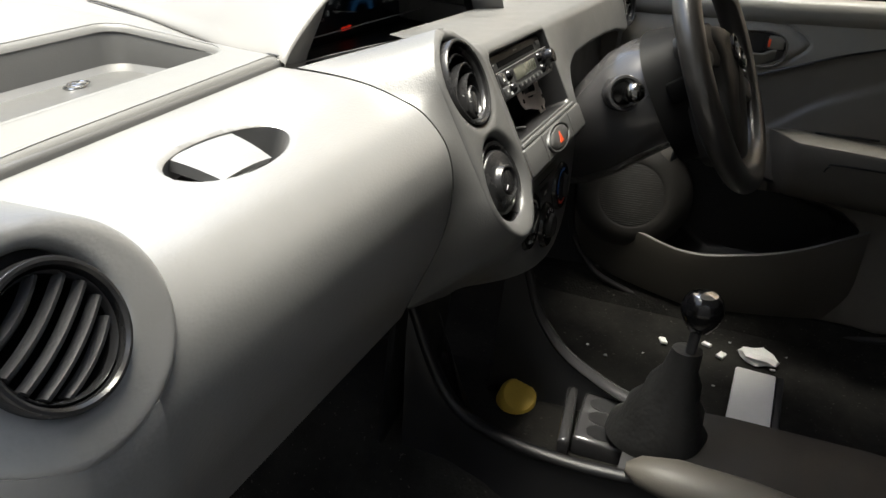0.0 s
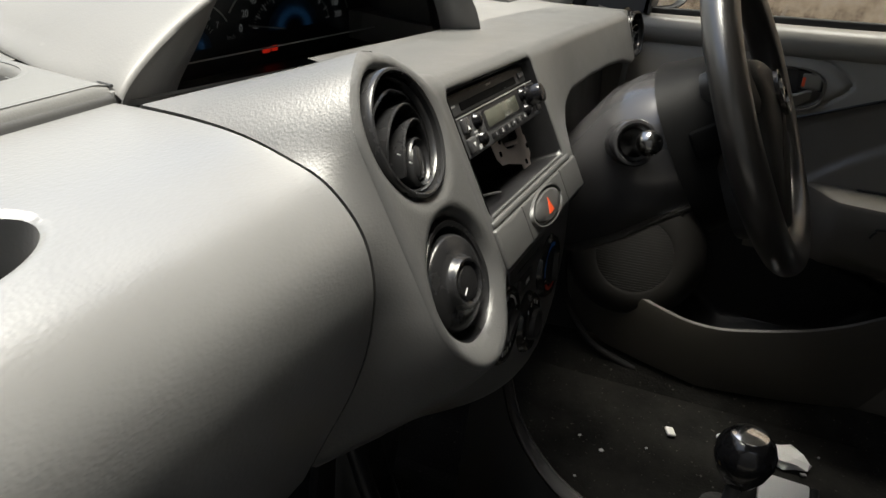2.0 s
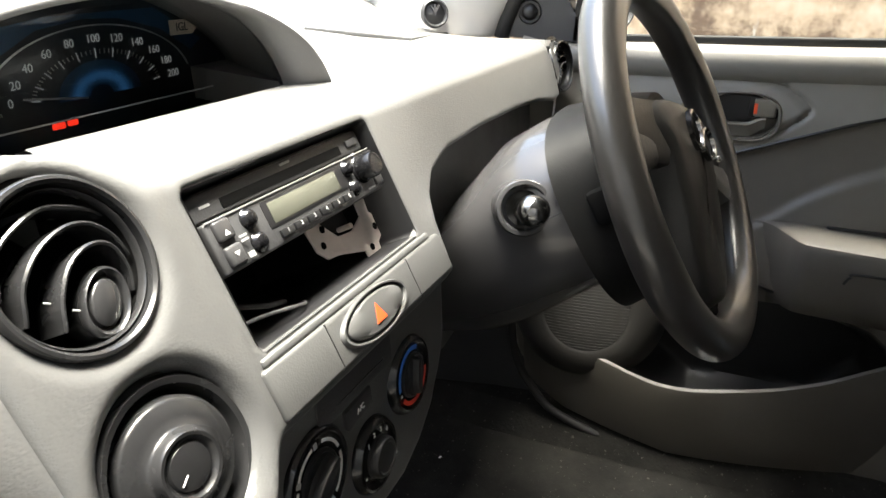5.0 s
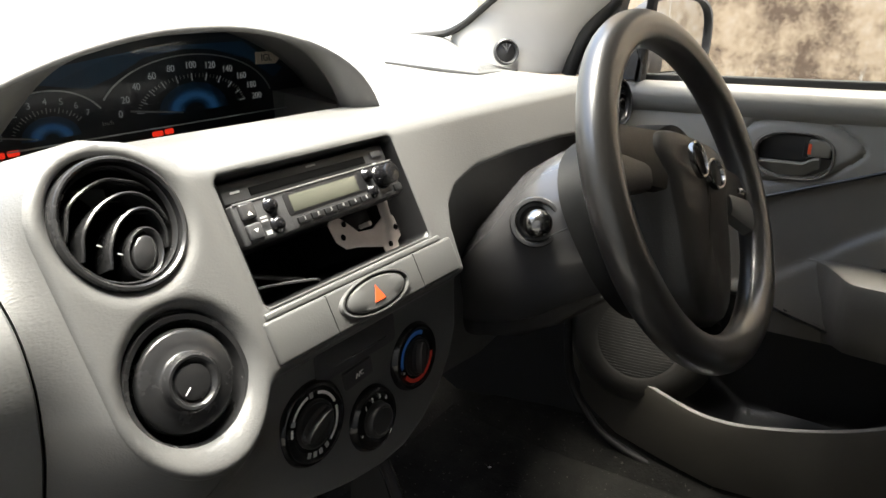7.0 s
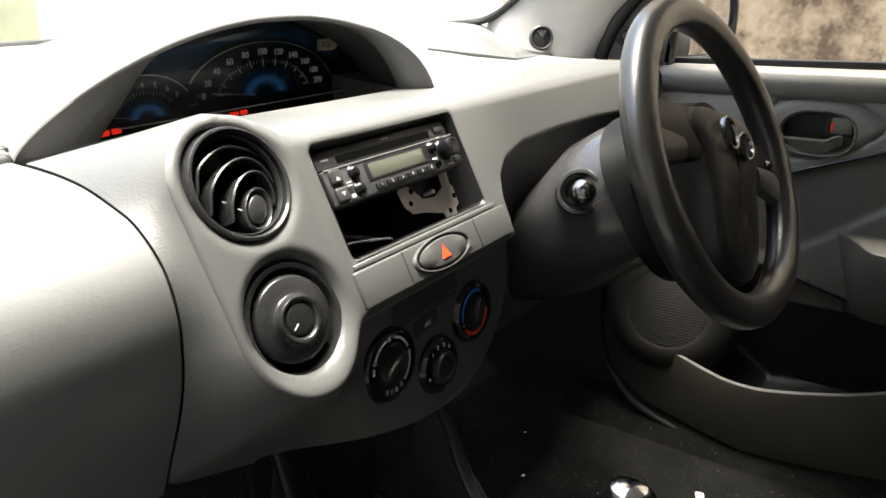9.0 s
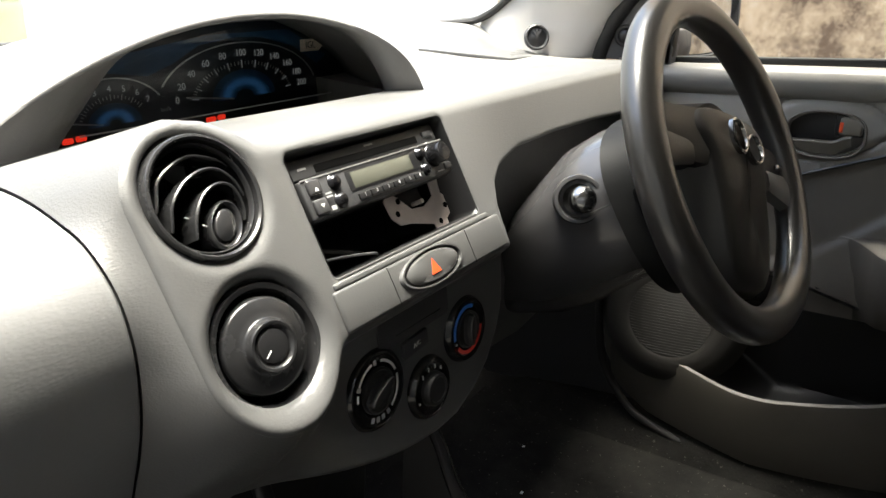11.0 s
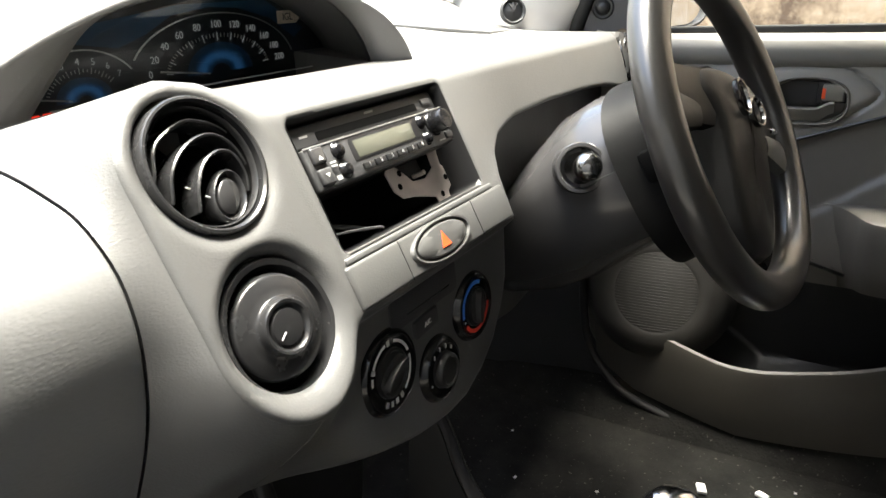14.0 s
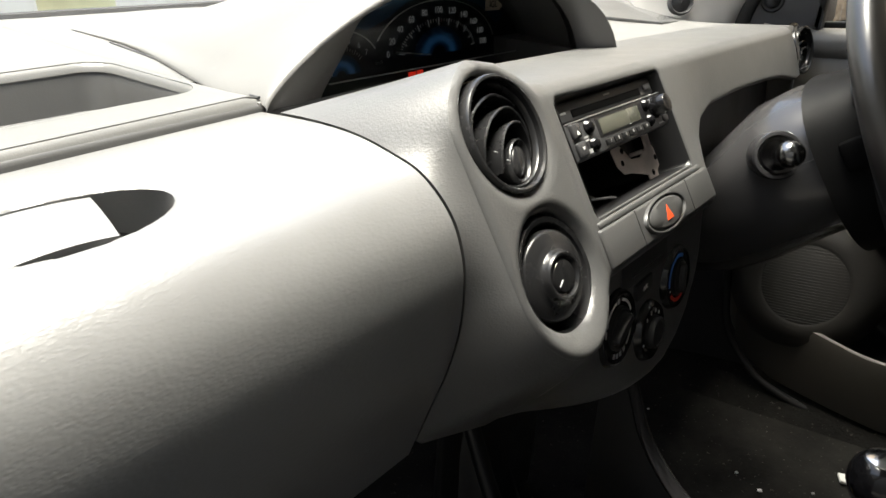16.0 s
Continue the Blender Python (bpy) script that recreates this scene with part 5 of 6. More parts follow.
for k in range(45):
    y = mix(0.045, -0.492, k / 44)
    top = sum(float(np.interp(y + o, [-0.62, -0.475, -0.44, -0.36, -0.193, -0.14, -0.105, -0.02, 0.05], [0.545, 0.500, 0.478, 0.444, 0.408, 0.418, 0.430, 0.447, 0.50])) for o in (-0.045, -0.03, -0.015, 0, 0.015, 0.03, 0.045)) / 7
    bow = 0.036 * math.sin(math.pi * min(1, max(0, (0.06 - y) / 0.556))) ** 0.9
    xo = 0.664 - 1.24 * bow
    low = float(np.interp(y, [-0.62, -0.20, -0.03, 0.03, 0.05], [0.318, 0.290, 0.316, 0.345, 0.37]))
    pocket_rows.append([(xo + 0.010, y, top - 0.03), (xo + 0.008, y, top - 0.003), (xo + 0.004, y, top + 0.001), (xo, y, top - 0.002), (xo - 0.001, y, top - 0.010), (xo + 0.004, y, mix(top, low, 0.35)), (xo + 0.008, y, mix(top, low, 0.7)), (xo + 0.018, y, low - 0.004), (0.69, y, low - 0.004)])
part("map_pocket", loft_bm(pocket_rows, closed=False), POCKET, door, "grey-brown map pocket with raised lip, shade in its colour")

# loudspeaker grille
SPK = Matrix.Translation((0.644, -0.058, 0.503)) @ Vector((-0.97, -0.10, 0.22)).to_track_quat("Z", "Y").to_matrix().to_4x4()
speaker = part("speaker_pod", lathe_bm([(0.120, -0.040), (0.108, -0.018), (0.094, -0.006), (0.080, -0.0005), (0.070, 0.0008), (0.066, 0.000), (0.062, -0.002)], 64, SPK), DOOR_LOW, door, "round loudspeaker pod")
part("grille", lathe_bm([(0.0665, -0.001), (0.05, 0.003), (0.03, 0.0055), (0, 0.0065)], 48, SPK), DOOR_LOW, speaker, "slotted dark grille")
for k in range(27):
    o = -0.060 + 0.120 * k / 26
    half = math.sqrt(max(0, 0.065 ** 2 - o * o))
    h = 0.0066 - 0.0075 * (o / 0.066) ** 2
    pts = [SPK @ Vector((half * t, o, 0.0066 - 0.0072 * ((o * o + (half * t) ** 2) / 0.066 ** 2))) for t in (-1, -0.6, -0.2, 0.2, 0.6, 1)]
    part("slat", tube_bm(pts, 0.0009, 5), DOOR_LOW, speaker)
part("weather_strip", tube_bm([(0.660, 0.070, 0.58), (0.655, 0.066, 0.50), (0.650, 0.055, 0.40), (0.648, 0.02, 0.34), (0.648, -0.03, 0.300), (0.65, -0.15, 0.272), (0.65, -0.40, 0.274), (0.652, -0.54, 0.288), (0.654, -0.62, 0.314), (0.655, -0.668, 0.36), (0.656, -0.70, 0.44), (0.66, -0.73, 0.55)], 0.007, 10, 50), RUBBER, door, "black rubber weather strip")

# ---------------------------------------------------------------- pillars, mirror corner, small speakers
PILLAR_ROWS = [[(0.668, 0.318, 0.930), (0.642, 0.255, 0.908), (0.646, 0.180, 0.902), (0.660, 0.128, 0.897), (0.690, 0.108, 0.896), (0.750, 0.13, 0.90), (0.750, 0.33, 0.93)],
               [(0.664, 0.300, 0.956), (0.645, 0.235, 0.938), (0.650, 0.165, 0.932), (0.663, 0.112, 0.928), (0.690, 0.092, 0.930), (0.750, 0.11, 0.93), (0.748, 0.31, 0.96)],
               [(0.640, 0.204, 1.013), (0.640, 0.160, 1.004), (0.648, 0.115, 0.992), (0.662, 0.070, 0.985), (0.686, 0.045, 0.992), (0.745, 0.06, 1.00), (0.735, 0.21, 1.02)],
               [(0.585, -0.020, 1.145), (0.585, -0.05, 1.135), (0.592, -0.08, 1.125), (0.606, -0.105, 1.118), (0.635, -0.122, 1.12), (0.69, -0.11, 1.13), (0.67, -0.01, 1.15)],
               [(0.500, -0.300, 1.32), (0.500, -0.32, 1.31), (0.508, -0.345, 1.30), (0.522, -0.362, 1.292), (0.55, -0.375, 1.29), (0.60, -0.36, 1.30), (0.58, -0.29, 1.325)]]


def pillar_loft(sign):
    columns = [spline([row[k] for row in PILLAR_ROWS], 26) for k in range(7)]
    return loft_bm([[(sign * c[i].x, c[i].y, c[i].z) for c in columns] for i in range(26)])


tagged(part("pillar_right", pillar_loft(1), PILLAR, angle=80), "grey-beige windscreen pillar trim", "pillar", kind="structure")
tagged(part("pillar_left", pillar_loft(-1), PILLAR, angle=80), "grey-beige windscreen pillar trim", "pillar", kind="structure")

sail = thing("mirror_corner_trim", "black triangular mirror trim with round adjuster", "mirror trim")
part("sail_panel", loft_bm([[(0.690 + dx, y, z) for y, z in ((0.118, 0.897), (-0.010, 0.892), (-0.012, 0.915), (0.030, 0.985), (0.020, 1.03), (0.052, 1.03))] for dx in (0.03, 0.0)]), DARK, sail)
part("seal", tube_bm([(0.692, 0.106, 0.896), (0.690, 0.094, 0.930), (0.688, 0.074, 0.965), (0.684, 0.040, 1.005), (0.660, -0.01, 1.05)], 0.013, 10, 16), RUBBER, sail, "black door seal")
ADJ = Matrix.Translation((0.690, 0.062, 0.931)) @ Vector((-1, -0.1, 0)).to_track_quat("Z", "Y").to_matrix().to_4x4()
part("adjuster", lathe_bm([(0.017, -0.002), (0.017, 0.002), (0.015, 0.004), (0.0115, 0.003), (0.010, 0.006), (0.006, 0.010), (0, 0.011)], 32, ADJ), BLACK, sail, "round mirror adjuster")
part("window_bar", box_bm((0.02, 0.012, 0.16), 0.003, pose(0.70, -0.012, 0.97, 6, 0, 0)), RUBBER, sail)

tweeter = thing("tweeter_speaker", "small round black tweeter on the pillar foot", "speaker")
TW = Matrix.Translation((0.624, 0.180, 0.9310)) @ Vector((-0.72, -0.66, 0.2)).to_track_quat("Z", "Y").to_matrix().to_4x4()
part("ring", lathe_bm([(0.0175, -0.014), (0.0200, -0.004), (0.0195, 0.0), (0.0175, 0.0015), (0.0158, 0.0), (0.0150, -0.004)], 40, TW), DARK, tweeter, "dark grey ring")
part("dome", lathe_bm([(0.0152, -0.004), (0.010, -0.003), (0.004, 0.0005), (0, 0.0010)], 32, TW), BLACK, tweeter)
for a in (-28, 0, 28):
    part("fin", box_bm((0.0020, 0.016, 0.003), 0.0008, TW @ pose(0.006 * math.sin(radians(a)), 0.004, 0.0005, 0, 0, -a)), SHROUD, tweeter)

grille = thing("dash_speaker_grille", "flat grey perforated grille on the dashboard top", "speaker grille")
gq = [(0.475, 0.300), (0.515, 0.165), (0.640, 0.168), (0.655, 0.215), (0.60, 0.300)]
gl = slab_bm([(x, y) for x, y in gq], 0.004, None, 0.001)
for v in gl.verts:
    v.co.z += pad_z(v.co.x, v.co.y) - 0.0005
part("plate", gl, BAR_GREY, grille)
dots_v, dots_f = [], []
gd = polygon_distance(gq)
for i in range(30):
    for j in range(26):
        x, y = 0.475 + 0.0062 * i + 0.0031 * (j % 2), 0.166 + 0.0054 * j
        if gd(x, y) > 0.006:
            z = pad_z(x, y) + 0.0040
            n0 = len(dots_v)
            dots_v += [(x + 0.0014 * math.cos(a), y + 0.0014 * math.sin(a), z) for a in (0, 1.05, 2.09, 3.14, 4.19, 5.24)]
            dots_f.append(tuple(range(n0, n0 + 6)))
link("perforation", dots_v, dots_f, VOID, grille, smooth=False)

# ---------------------------------------------------------------- floor, tunnel and console
floor_rows = []
for k in range(13):
    y = mix(0.66, -1.6, k / 12)
    rise = 0.22 * smooth(0.22, 0.62, y)
    floor_rows.append([(x, y, z + (rise if abs(x) > 0.14 else rise * 0.4)) for x, z in ((-0.72, 0.33), (-0.68, 0.27), (-0.40, 0.25), (-0.17, 0.27), (-0.11, 0.38), (-0.05, 0.41), (0.06, 0.41), (0.13, 0.38), (0.20, 0.27), (0.40, 0.25), (0.62, 0.26), (0.66, 0.30), (0.75, 0.31))])
tagged(part("floor", loft_bm(floor_rows, closed=False), CARPET), "black dusty carpet over floor and tunnel", "car floor", kind="structure")
mat_rows = [[(x, y, z) for x, z in ((0.22, 0.262 + r), (0.225, 0.270 + r), (0.45, 0.264 + r), (0.60, 0.270 + r), (0.605, 0.262 + r))] for y, r in ((0.26, 0.03), (0.15, 0.006), (0.0, 0.002), (-0.30, 0.002), (-0.50, 0.002))]
tagged(part("floor_mat", loft_bm(mat_rows, closed=False), CARPET), "dirty black floor mat in the driver's footwell", "floor mat")
random.seed(11)
for k in range(18):
    x, y = random.uniform(0.24, 0.60), random.uniform(-0.40, 0.16)
    s = random.uniform(0.0025, 0.006)
    cr = part("litter_crumb", box_bm((s, s * random.uniform(0.6, 1.6), s * 0.5), s * 0.12, pose(x, y, 0.272, random.uniform(-15, 15), random.uniform(-15, 15), random.uniform(0, 180)), 1), WHITE_CARD if k % 4 == 0 else GREY_INK)
    tagged(cr, "pale crumb of litter on the floor mat", "litter", "crumbs on the floor mat")
SILL_PAINT = material("white_car_paint", (0.78, 0.78, 0.76), 0.3, 0.0, 0.0, 900, 0.12, 14, 0.08, coat=0.5, dust=0.12)
sill_path = []
for k in range(60):
    y = mix(0.10, -0.86, k / 59)
    up = float(np.interp(y, [-0.86, -0.70, -0.66, -0.62, -0.55, -0.45, 0.1], [0.36, 0.175, 0.078, 0.040, 0.016, 0.005, 0.0]))
    sill_path.append([(0.622, y, 0.225 + up), (0.632, y, 0.247 + up), (0.644, y, 0.255 + up), (0.700, y, 0.256 + up), (0.735, y, 0.268 + up), (0.745, y, 0.240 + up), (0.80, y, 0.225 + up), (0.80, y, 0.10)])
tagged(part("trim_door_sill", loft_bm(sill_path, closed=False), SILL_PAINT), "white painted body sill under the driver's door", "door sill", kind="structure")
tagged(part("kick_panel", loft_bm([[(0.70, 0.00, z), (0.69, 0.10, z), (0.655, 0.22, z), (0.63, 0.45, z), (0.62, 0.64, z)] for z in (0.25, 0.45, 0.65, 0.80)], closed=False), DARK), "dark kick panel ahead of the door", "kick panel", kind="structure")
tagged(part("kick_panel_left", loft_bm([[(-0.70, 0.00, z), (-0.69, 0.10, z), (-0.655, 0.22, z), (-0.63, 0.45, z), (-0.62, 0.64, z)] for z in (0.25, 0.45, 0.65, 0.80)], closed=False), DARK), "dark kick panel by the open door", "kick panel", kind="structure")

console = thing("centre_console", "black centre console with open tray below the heater controls", "console")
RIM_R = [(0.030, 0.000, 0.660), (0.052, -0.018, 0.605), (0.060, -0.034, 0.545), (0.062, -0.058, 0.505), (0.062, -0.085, 0.478), (0.060, -0.118, 0.460), (0.056, -0.150, 0.448), (0.050, -0.185, 0.440)]
RIM_L = [(-0.075, 0.090, 0.600), (-0.078, 0.060, 0.520), (-0.082, 0.030, 0.470), (-0.090, -0.004, 0.452), (-0.100, -0.062, 0.446), (-0.102, -0.131, 0.444), (-0.098, -0.20, 0.446), (-0.092, -0.30, 0.455)]
part("right_rim", tube_bm(RIM_R, lambda t: 0.0085 + 0.003 * t, 12, 50, 0.7), SHROUD, console, "grey edge trim running down from the dashboard")
part("left_rim", tube_bm(RIM_L, 0.009, 12, 50, 0.8), BLACK, console, "dark rounded tray edge")
right = spline(RIM_R, 24)
left = spline(RIM_L, 24)
part("right_side", loft_bm([[p, p + Vector((0.022, 0, -0.06)), Vector((p.x + 0.06, p.y + 0.02, 0.30))] for p in right], closed=False), BLACK, console)
part("left_side", loft_bm([[p, p + Vector((-0.012, 0, -0.05)), Vector((p.x - 0.03, p.y, 0.28))] for p in left], closed=False), BLACK, console)
part("tray_bed", loft_bm([[Vector((-0.078, p.y + 0.05, max(0.385, p.z - 0.07))), Vector((-0.03, p.y + 0.03, 0.383)), Vector((0.03, p.y + 0.02, 0.383)), Vector((p.x, p.y, p.z - 0.01))] for p in right], closed=False), BLACK, console)
part("tray_back", box_bm((0.19, 0.01, 0.36), 0.004, pose(-0.01, 0.105, 0.52, 6)), BLACK, console)
# coin slots and divider ahead of the gear lever
part("divider", box_bm((0.120, 0.016, 0.040), 0.006, pose(0.0, -0.105, 0.418, 0, 0, 8), 3), SHROUD, console, "grey moulded divider")
part("coin_rack", box_bm((0.100, 0.070, 0.030), 0.005, pose(0.006, -0.152, 0.420, 4, 0, 4), 3), SHROUD, console, "grey moulded coin rack")
for k in range(3):
    part("coin_slot", lathe_bm([(0.013, 0), (0.013, 0.0006), (0, 0.0006)], 24, pose(-0.024 + 0.028 * k, -0.152 + 0.004 * k, 0.4354, 4, 0, 0), 1.0, 1.4), BLACK, console)
part("rear_deck", loft_bm([[(-0.098, y, z - 0.06), (-0.094, y, z), (-0.02, y, z + 0.012), (0.05, y, z + 0.006), (0.075, y, z - 0.06)] for y, z in ((-0.185, 0.440), (-0.30, 0.452), (-0.45, 0.455), (-0.80, 0.44))], closed=False), BLACK, console, "dark console deck")
part("deck_shoulder", loft_bm([[(-0.10 + 0.028 * math.cos(a) * s, y, 0.462 + 0.022 * math.sin(a) * s) for a in [2 * math.pi * j / 20 for j in range(20)]] for y, s in ((-0.195, 0.25), (-0.21, 0.7), (-0.25, 1.0), (-0.33, 1.0), (-0.40, 0.7), (-0.42, 0.2))]), DOOR_MID, console, "rounded grey shoulder")

lever = thing("gear_lever", "gear lever with glossy ball knob and folded black boot", "gear lever")
K = Vector((-0.026, -0.240, 0.640))
boot = []
for s, z, o in ((1.0, 0.446, 0), (0.97, 0.462, 0.6), (0.80, 0.478, -0.4), (0.74, 0.498, 0.7), (0.56, 0.516, -0.3), (0.50, 0.536, 0.6), (0.34, 0.556, 0), (0.28, 0.585, 0)):
    boot.append([(mix(-0.012, K.x, (z - 0.446) / 0.19) + 0.052 * s * math.cos(a) * (1 + 0.05 * o * math.sin(3 * a)), mix(-0.215, K.y, (z - 0.446) / 0.19) + 0.060 * s * math.sin(a) * (1 + 0.05 * o * math.cos(5 * a)), z) for a in [2 * math.pi * j / 32 for j in range(32)]])
part("boot", loft_bm(boot), material("wrinkled_black_vinyl", (0.02, 0.02, 0.02), 0.5, 0, 0.8, 200, 0.3, 40, 0.1), lever, "folded black vinyl boot")
part("stem", tube_bm([(K.x, K.y + 0.004, 0.57), (K.x, K.y + 0.001, 0.622)], 0.006, 14), DARK, lever)
part("knob", lathe_bm([(0.008, -0.026), (0.012, -0.024), (0.0185, -0.014), (0.0228, -0.002), (0.0228, 0.006), (0.0200, 0.014), (0.0150, 0.0195), (0.0142, 0.0200), (0.0080, 0.0216), (0, 0.022)], 48, Matrix.Translation(K)), GLOSS, lever, "glossy black ball knob")
part("knob_cap", lathe_bm([(0.0138, 0.0190), (0.0135, 0.0208), (0.0080, 0.0228), (0, 0.0232)], 40, Matrix.Translation(K)), CHROME, lever, "polished shift pattern cap")

y_cup = thing("yellow_cup", "small yellow plastic cup lying in the console tray", "cup")
part("body", lathe_bm([(0.029, -0.016), (0.0300, 0.004), (0.028, 0.011), (0.024, 0.0140), (0.014, 0.0130), (0, 0.0125)], 40, pose(0.026, -0.026, 0.412, 20, -18, 0), 1.05, 0.9), YELLOW, y_cup)

RING_AT = (-0.330, 0.285)
ring_clip = thing("metal_ring", "small bright wire ring lying in the dashboard tray", "ring")
for dx, tip in ((0.0, 0), (0.004, 8)):
    part("wire", tube_bm([(RING_AT[0] + dx + 0.010 * math.cos(a), RING_AT[1] + 0.007 * math.sin(a), 0.8850 + 0.002 * tip / 8) for a in [2 * math.pi * k / 24 for k in range(24)]], 0.0009, 6, closed=True), CHROME, ring_clip)

booklet = thing("white_booklet", "white card booklet lying on the driver's floor", "booklet")
part("cover", box_bm((0.175, 0.068, 0.014), 0.004, pose(0.352, -0.343, 0.284, 0, -2, -2), 2), WHITE_CARD, booklet)
part("spine", box_bm((0.176, 0.012, 0.013), 0.003, pose(0.352, -0.384, 0.282, 0, -2, -2), 2), BLACK, booklet)
crumple = thing("crumpled_paper", "crumpled white paper on the driver's floor", "paper")
random.seed(5)
b = bmesh.new()
bmesh.ops.create_icosphere(b, subdivisions=2, radius=1)
for v in b.verts:
    v.co = Vector((v.co.x * 0.028, v.co.y * 0.036, v.co.z * 0.012)) * random.uniform(0.75, 1.15)
b.transform(pose(0.515, -0.352, 0.278, 0, 0, -10))
part("paper", b, WHITE_CARD, crumple, smooth=False)
for x, y, s, r in ((0.500, -0.178, 0.022, 20), (0.524, -0.257, 0.018, 60), (0.497, -0.286, 0.022, -20), (0.20, -0.32, 0.012, 10)):
    sc = part("paper_scrap", box_bm((s, s * 0.6, 0.006), 0.002, pose(x, y, 0.273, 5, 4, r), 2), WHITE_CARD)
    tagged(sc, "scrap of white paper on the floor mat", "litter", "paper scraps on the floor")

# ---------------------------------------------------------------- body shell
tagged(part("trim_windscreen", tube_bm([(-0.70, 0.34, 0.935), (-0.45, 0.548, 0.944), (-0.20, 0.606, 0.946), (0, 0.616, 0.946), (0.20, 0.606, 0.946), (0.45, 0.548, 0.943), (0.57, 0.440, 0.947), (0.645, 0.345, 0.950), (0.660, 0.292, 0.962), (0.640, 0.204, 1.014), (0.585, -0.02, 1.147)], 0.006, 8, 90), RUBBER), "black windscreen seal", "seal", kind="structure")
screen = []
for t in (0, 0.25, 0.5, 0.75, 1.0):
    screen.append([(x * (1 - 0.18 * t), mix(y, y - 0.88 + 0.10 * (1 - (x / 0.7) ** 2) * 0, t), mix(0.936, 1.40, t)) for x, y in ((-0.70, 0.345), (-0.45, 0.556), (-0.2, 0.612), (0, 0.622), (0.2, 0.612), (0.45, 0.556), (0.70, 0.345))])
w = tagged(part("window_1", loft_bm(screen, closed=False), glass_mat), "clear windscreen", "windscreen", kind="structure")
w.visible_shadow = False
sg = tagged(part("window_2", box_bm((0.004, 0.80, 0.50), 0, pose(0.715, -0.40, 1.13, 0, -14, 0)), glass_mat), "clear driver's door window", "window", kind="structure")
sg.visible_shadow = False
# Front rows and sides overreach, out of view, to shade wheel, facia and door.
roof_rows = [[(x, y, 1.47 - 0.06 * (x / 0.55) ** 2 - dz) for x in (-0.63, -0.4, -0.2, 0, 0.2, 0.4, 0.63)] for y, dz in ((-0.09, 0.168), (-0.17, 0.122), (-0.28, 0.066), (-0.4, 0.02), (-0.8, 0.0), (-1.5, 0.02), (-2.1, 0.10))]
roof = loft_bm(roof_rows, closed=False)
tagged(part("ceiling", roof, HEADLINER), "grey headliner, drawn forward out of view to shade the wheel", "ceiling", kind="structure")
tagged(part("ceiling_skin", loft_bm([[(p[0] * 1.12, p[1] * 1.02, p[2] + 0.03) for p in r] for r in roof_rows], closed=False), SILVER), "silver painted roof skin", "roof", kind="structure")
tagged(part("wall_rear", box_bm((1.45, 0.04, 1.25), 0.01, pose(0, -2.1, 0.85)), SEAT), "dark rear of the cabin", "wall", kind="structure")
for sx, nm in ((1, "wall_right"), (-1, "wall_left")):
    tagged(part(nm, box_bm((0.05, 1.25, 1.16), 0.01, pose(sx * 0.735, -1.50, 0.86)), DOOR_LOW), "dark rear side trim", "wall", kind="structure")
    tagged(part("pillar_rear", loft_bm([[(sx * x, y, z) for x, y in ((0.75, -0.76), (0.70, -0.76), (0.69, -0.90), (0.75, -0.92))] for z in (0.30, 0.90)] + [[(sx * 0.62, -0.78, 1.40), (sx * 0.58, -0.78, 1.40), (sx * 0.57, -0.90, 1.40), (sx * 0.62, -0.92, 1.40)]]), PILLAR), "grey-beige centre pillar trim", "pillar", kind="structure")
for sx in (-1, 1):
    seat = thing("front_seat", "dark grey fabric front seat", "seat", "front seats")
    part("cushion", loft_bm([[(sx * 0.37 + x * 0.25 * s, -0.92 + y * 0.26 * s, z) for x, y in oval(1, 1, 32, 4)] for s, z in ((0.9, 0.33), (1.0, 0.42), (1.0, 0.50), (0.93, 0.54), (0.6, 0.53))]), SEAT, seat)
    part("backrest", loft_bm([[(sx * 0.37 + x * 0.24 * s, -1.20 - 0.30 * (z - 0.5) + y * 0.07 * s, z) for x, y in oval(1, 1, 32, 4)] for s, z in ((0.9, 0.50), (1.0, 0.60), (1.0, 0.95), (0.8, 1.10), (0.4, 1.12))]), SEAT, seat)

# door mirror outside the driver's window
mirror = thing("door_mirror", "grey-black door mirror outside the driver's window", "mirror")
MM = Matrix.Translation((0.845, -0.010, 0.950)) @ Euler((radians(90), 0, radians(-22))).to_matrix().to_4x4()
part("housing", loft_bm([[MM @ Vector((x * s, y * s, h)) for x, y in oval(0.088, 0.062, 40, 3.2)] for s, h in ((0.3, -0.060), (0.8, -0.045), (1.0, -0.015), (1.02, 0.004), (0.95, 0.006), (0.93, -0.004))]), DARK, mirror)
mir = material("mirror_glass", (0.85, 0.86, 0.87), 0.02, 1.0)
part("glass", slab_bm(oval(0.081, 0.056, 40, 3.2), 0.001, MM @ pose(0, 0, -0.003), 0), mir, mirror, "mirror glass")
part("stalk", box_bm((0.10, 0.04, 0.05), 0.012, pose(0.755, 0.012, 0.915)), DARK, mirror)

# ---------------------------------------------------------------- outside
GROUND = material("dark_asphalt_ground", (0.055, 0.052, 0.048), 0.9, 0, 0.0, 100, 0.25, 1.5)
bg = bmesh.new()
bmesh.ops.create_grid(bg, x_segments=8, y_segments=8, size=60)
tagged(part("ground", bg, GROUND), "dark asphalt yard", "ground", kind="structure")
# Emission stands in for bright daylight on the wall beyond the windscreen.
PALE = material("glowing_pale_sheet", (0.57, 0.56, 0.525), 0.8, 0, 0.0, 100, 0.30, 1.1, emit=0.15)
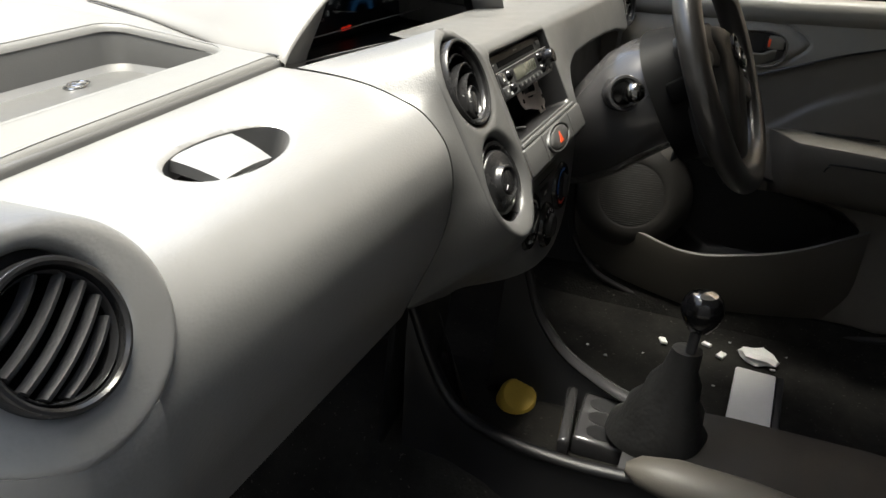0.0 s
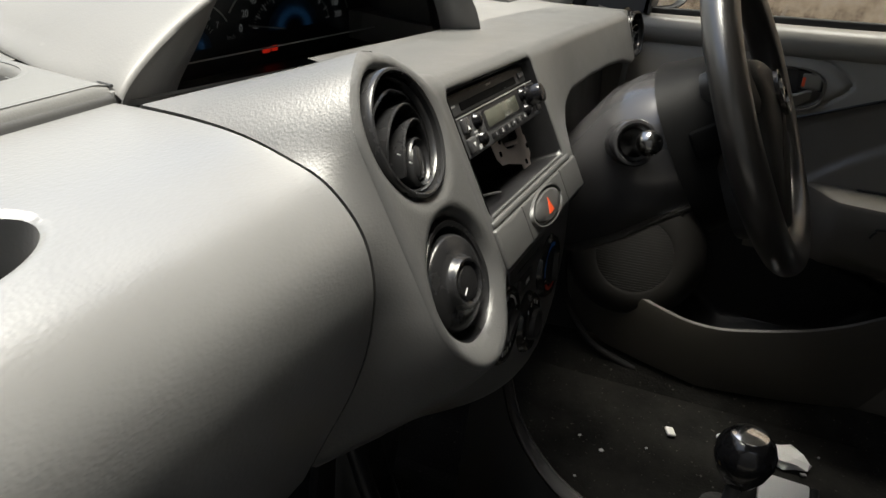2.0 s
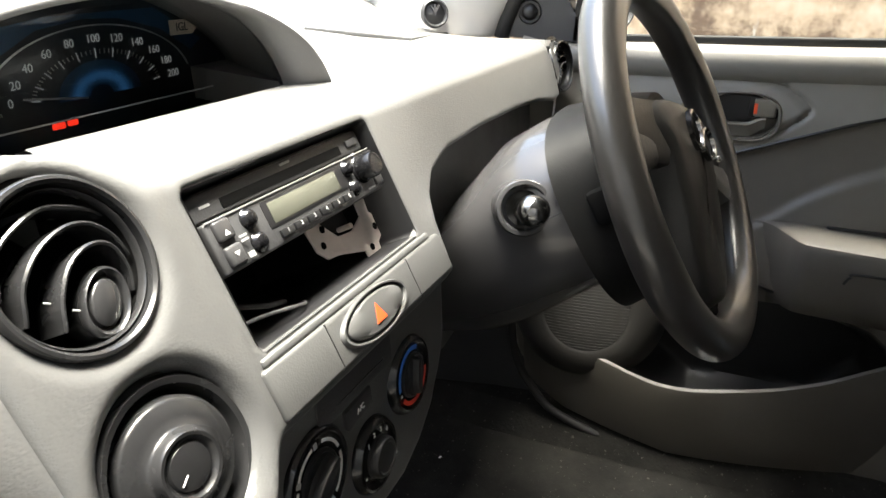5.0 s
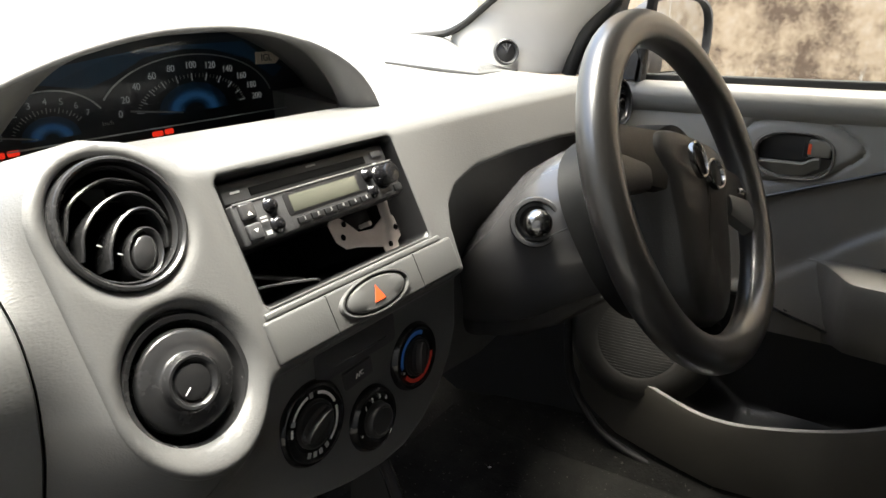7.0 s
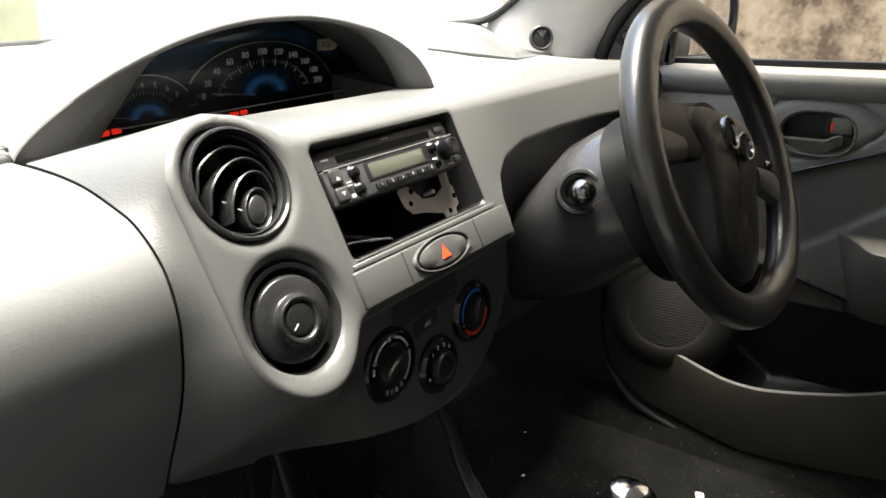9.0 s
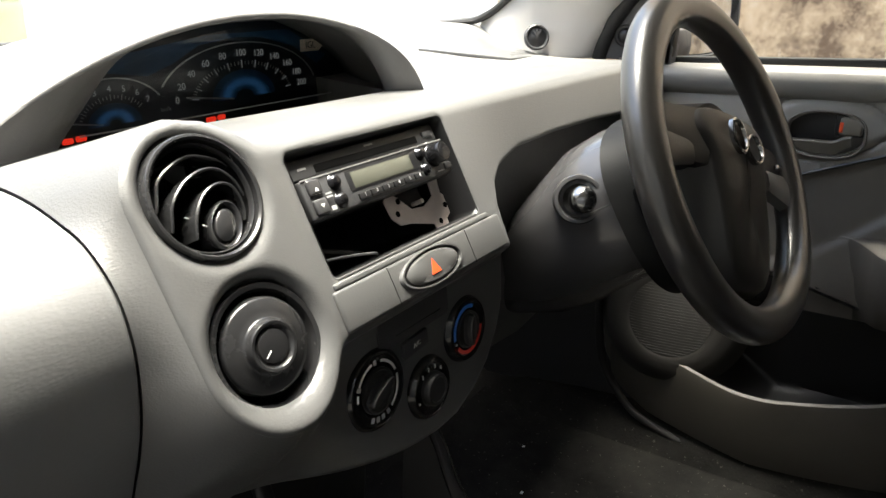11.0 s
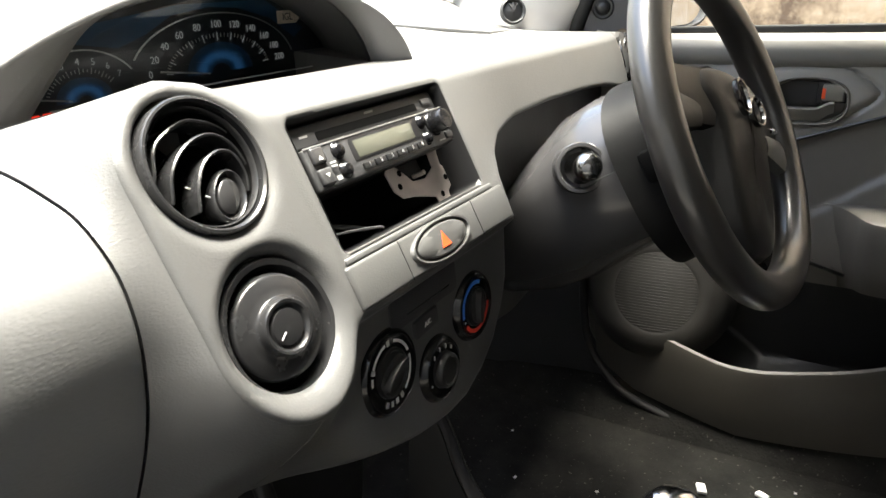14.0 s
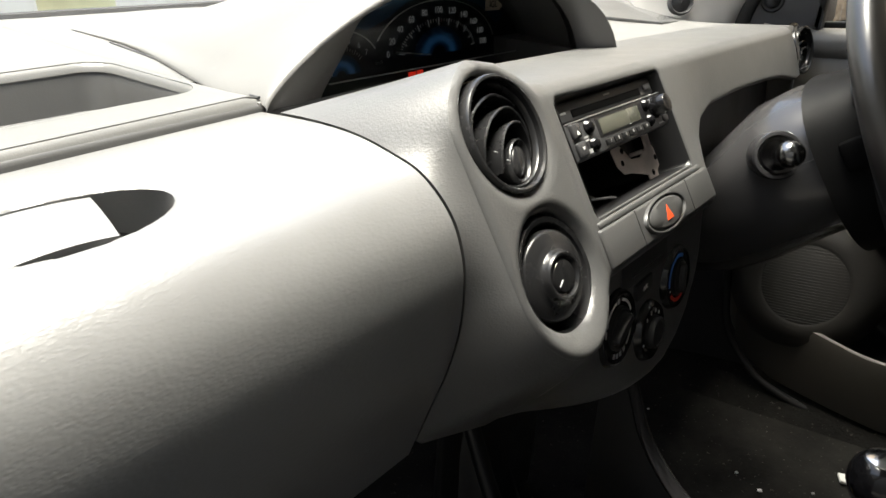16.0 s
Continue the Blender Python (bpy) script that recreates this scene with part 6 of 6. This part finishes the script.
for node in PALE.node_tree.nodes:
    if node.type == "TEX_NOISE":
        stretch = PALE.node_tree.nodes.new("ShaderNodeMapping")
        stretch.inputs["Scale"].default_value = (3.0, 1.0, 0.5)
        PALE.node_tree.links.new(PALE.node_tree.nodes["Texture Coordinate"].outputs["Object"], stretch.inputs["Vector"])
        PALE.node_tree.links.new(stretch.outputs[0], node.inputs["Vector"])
tagged(part("backdrop", box_bm((26, 0.25, 5.0), 0.02, pose(4, 6.5, 2.5)), PALE), "pale yard wall ahead of the car, glowing in place of daylight", "wall", kind="structure")
# Added out of view to limit the sky light entering from the left.
LEFT_WALL = material("dark_light_blocker", (0.24, 0.23, 0.21), 0.9, 0, 0.0, 100, 0.2, 1.2)
tagged(part("wall_unseen_west", box_bm((0.2, 12.0, 3.6), 0.02, pose(-3.0, -2.0, 1.8)), LEFT_WALL), "unseen dull wall added to hold back light from the left", "wall", kind="structure")
drum = thing("yellow_bin", "yellow-green plastic bin standing ahead of the car", "bin")
part("body", loft_bm([[(1.12 + x, 3.05 + y, z) for x, y in oval(0.15 * s_, 0.13 * s_, 28, 3)] for s_, z in ((0.86, 0.0), (0.92, 0.5), (1.0, 0.94), (1.03, 0.95), (1.03, 0.99), (0.9, 1.01))]), material("yellow_green_plastic", (0.84, 0.81, 0.46), 0.5, stain=0.1), drum)
part("lid", loft_bm([[(1.12 + x, 3.05 + y, z) for x, y in oval(0.155 * s_, 0.135 * s_, 28, 3)] for s_, z in ((1.03, 1.005), (1.03, 1.03), (0.9, 1.08), (0.5, 1.11))]), material("cream_plastic", (0.80, 0.78, 0.62), 0.5, stain=0.08), drum, "cream domed lid")

RUST = bpy.data.materials.new("weathered_brown_wall")
RUST.use_nodes = True
nt = RUST.node_tree
bs = nt.nodes["Principled BSDF"]
bs.inputs["Roughness"].default_value = 0.85
tc = nt.nodes.new("ShaderNodeTexCoord")
n1, n2 = nt.nodes.new("ShaderNodeTexNoise"), nt.nodes.new("ShaderNodeTexNoise")
n1.inputs["Scale"].default_value, n1.inputs["Detail"].default_value, n1.inputs["Roughness"].default_value = 3.0, 12, 0.75
mp = nt.nodes.new("ShaderNodeMapping")
mp.inputs["Scale"].default_value = (1, 9, 1.3)
n2.inputs["Scale"].default_value, n2.inputs["Detail"].default_value, n2.inputs["Roughness"].default_value = 2.4, 9, 0.72
r1, r2 = nt.nodes.new("ShaderNodeValToRGB"), nt.nodes.new("ShaderNodeValToRGB")
for e, (p, c) in zip([r1.color_ramp.elements[0], r1.color_ramp.elements[1], r1.color_ramp.elements.new(0.5)], ((0.40, (0.15, 0.10, 0.065, 1)), (0.62, (0.80, 0.69, 0.54, 1)), (0.5, (0.52, 0.39, 0.26, 1)))):
    e.position, e.color = p, c
r2.color_ramp.elements[0].position, r2.color_ramp.elements[1].position = 0.60, 0.70
mx = nt.nodes.new("ShaderNodeMix")
mx.data_type = "RGBA"
mx.inputs[7].default_value = (0.78, 0.72, 0.62, 1)
nt.links.new(tc.outputs["Object"], n1.inputs["Vector"])
nt.links.new(tc.outputs["Object"], mp.inputs["Vector"])
nt.links.new(mp.outputs[0], n2.inputs["Vector"])
nt.links.new(n1.outputs["Fac"], r1.inputs["Fac"])
nt.links.new(n2.outputs["Fac"], r2.inputs["Fac"])
nt.links.new(r2.outputs[0], mx.inputs[0])
nt.links.new(r1.outputs[0], mx.inputs[6])
nt.links.new(mx.outputs[2], bs.inputs["Base Color"])
tagged(part("wall_east", box_bm((0.2, 8.0, 3.0), 0.02, pose(1.9, -3.05, 1.5)), RUST), "stained brown weathered yard wall beside the car", "wall", kind="structure")
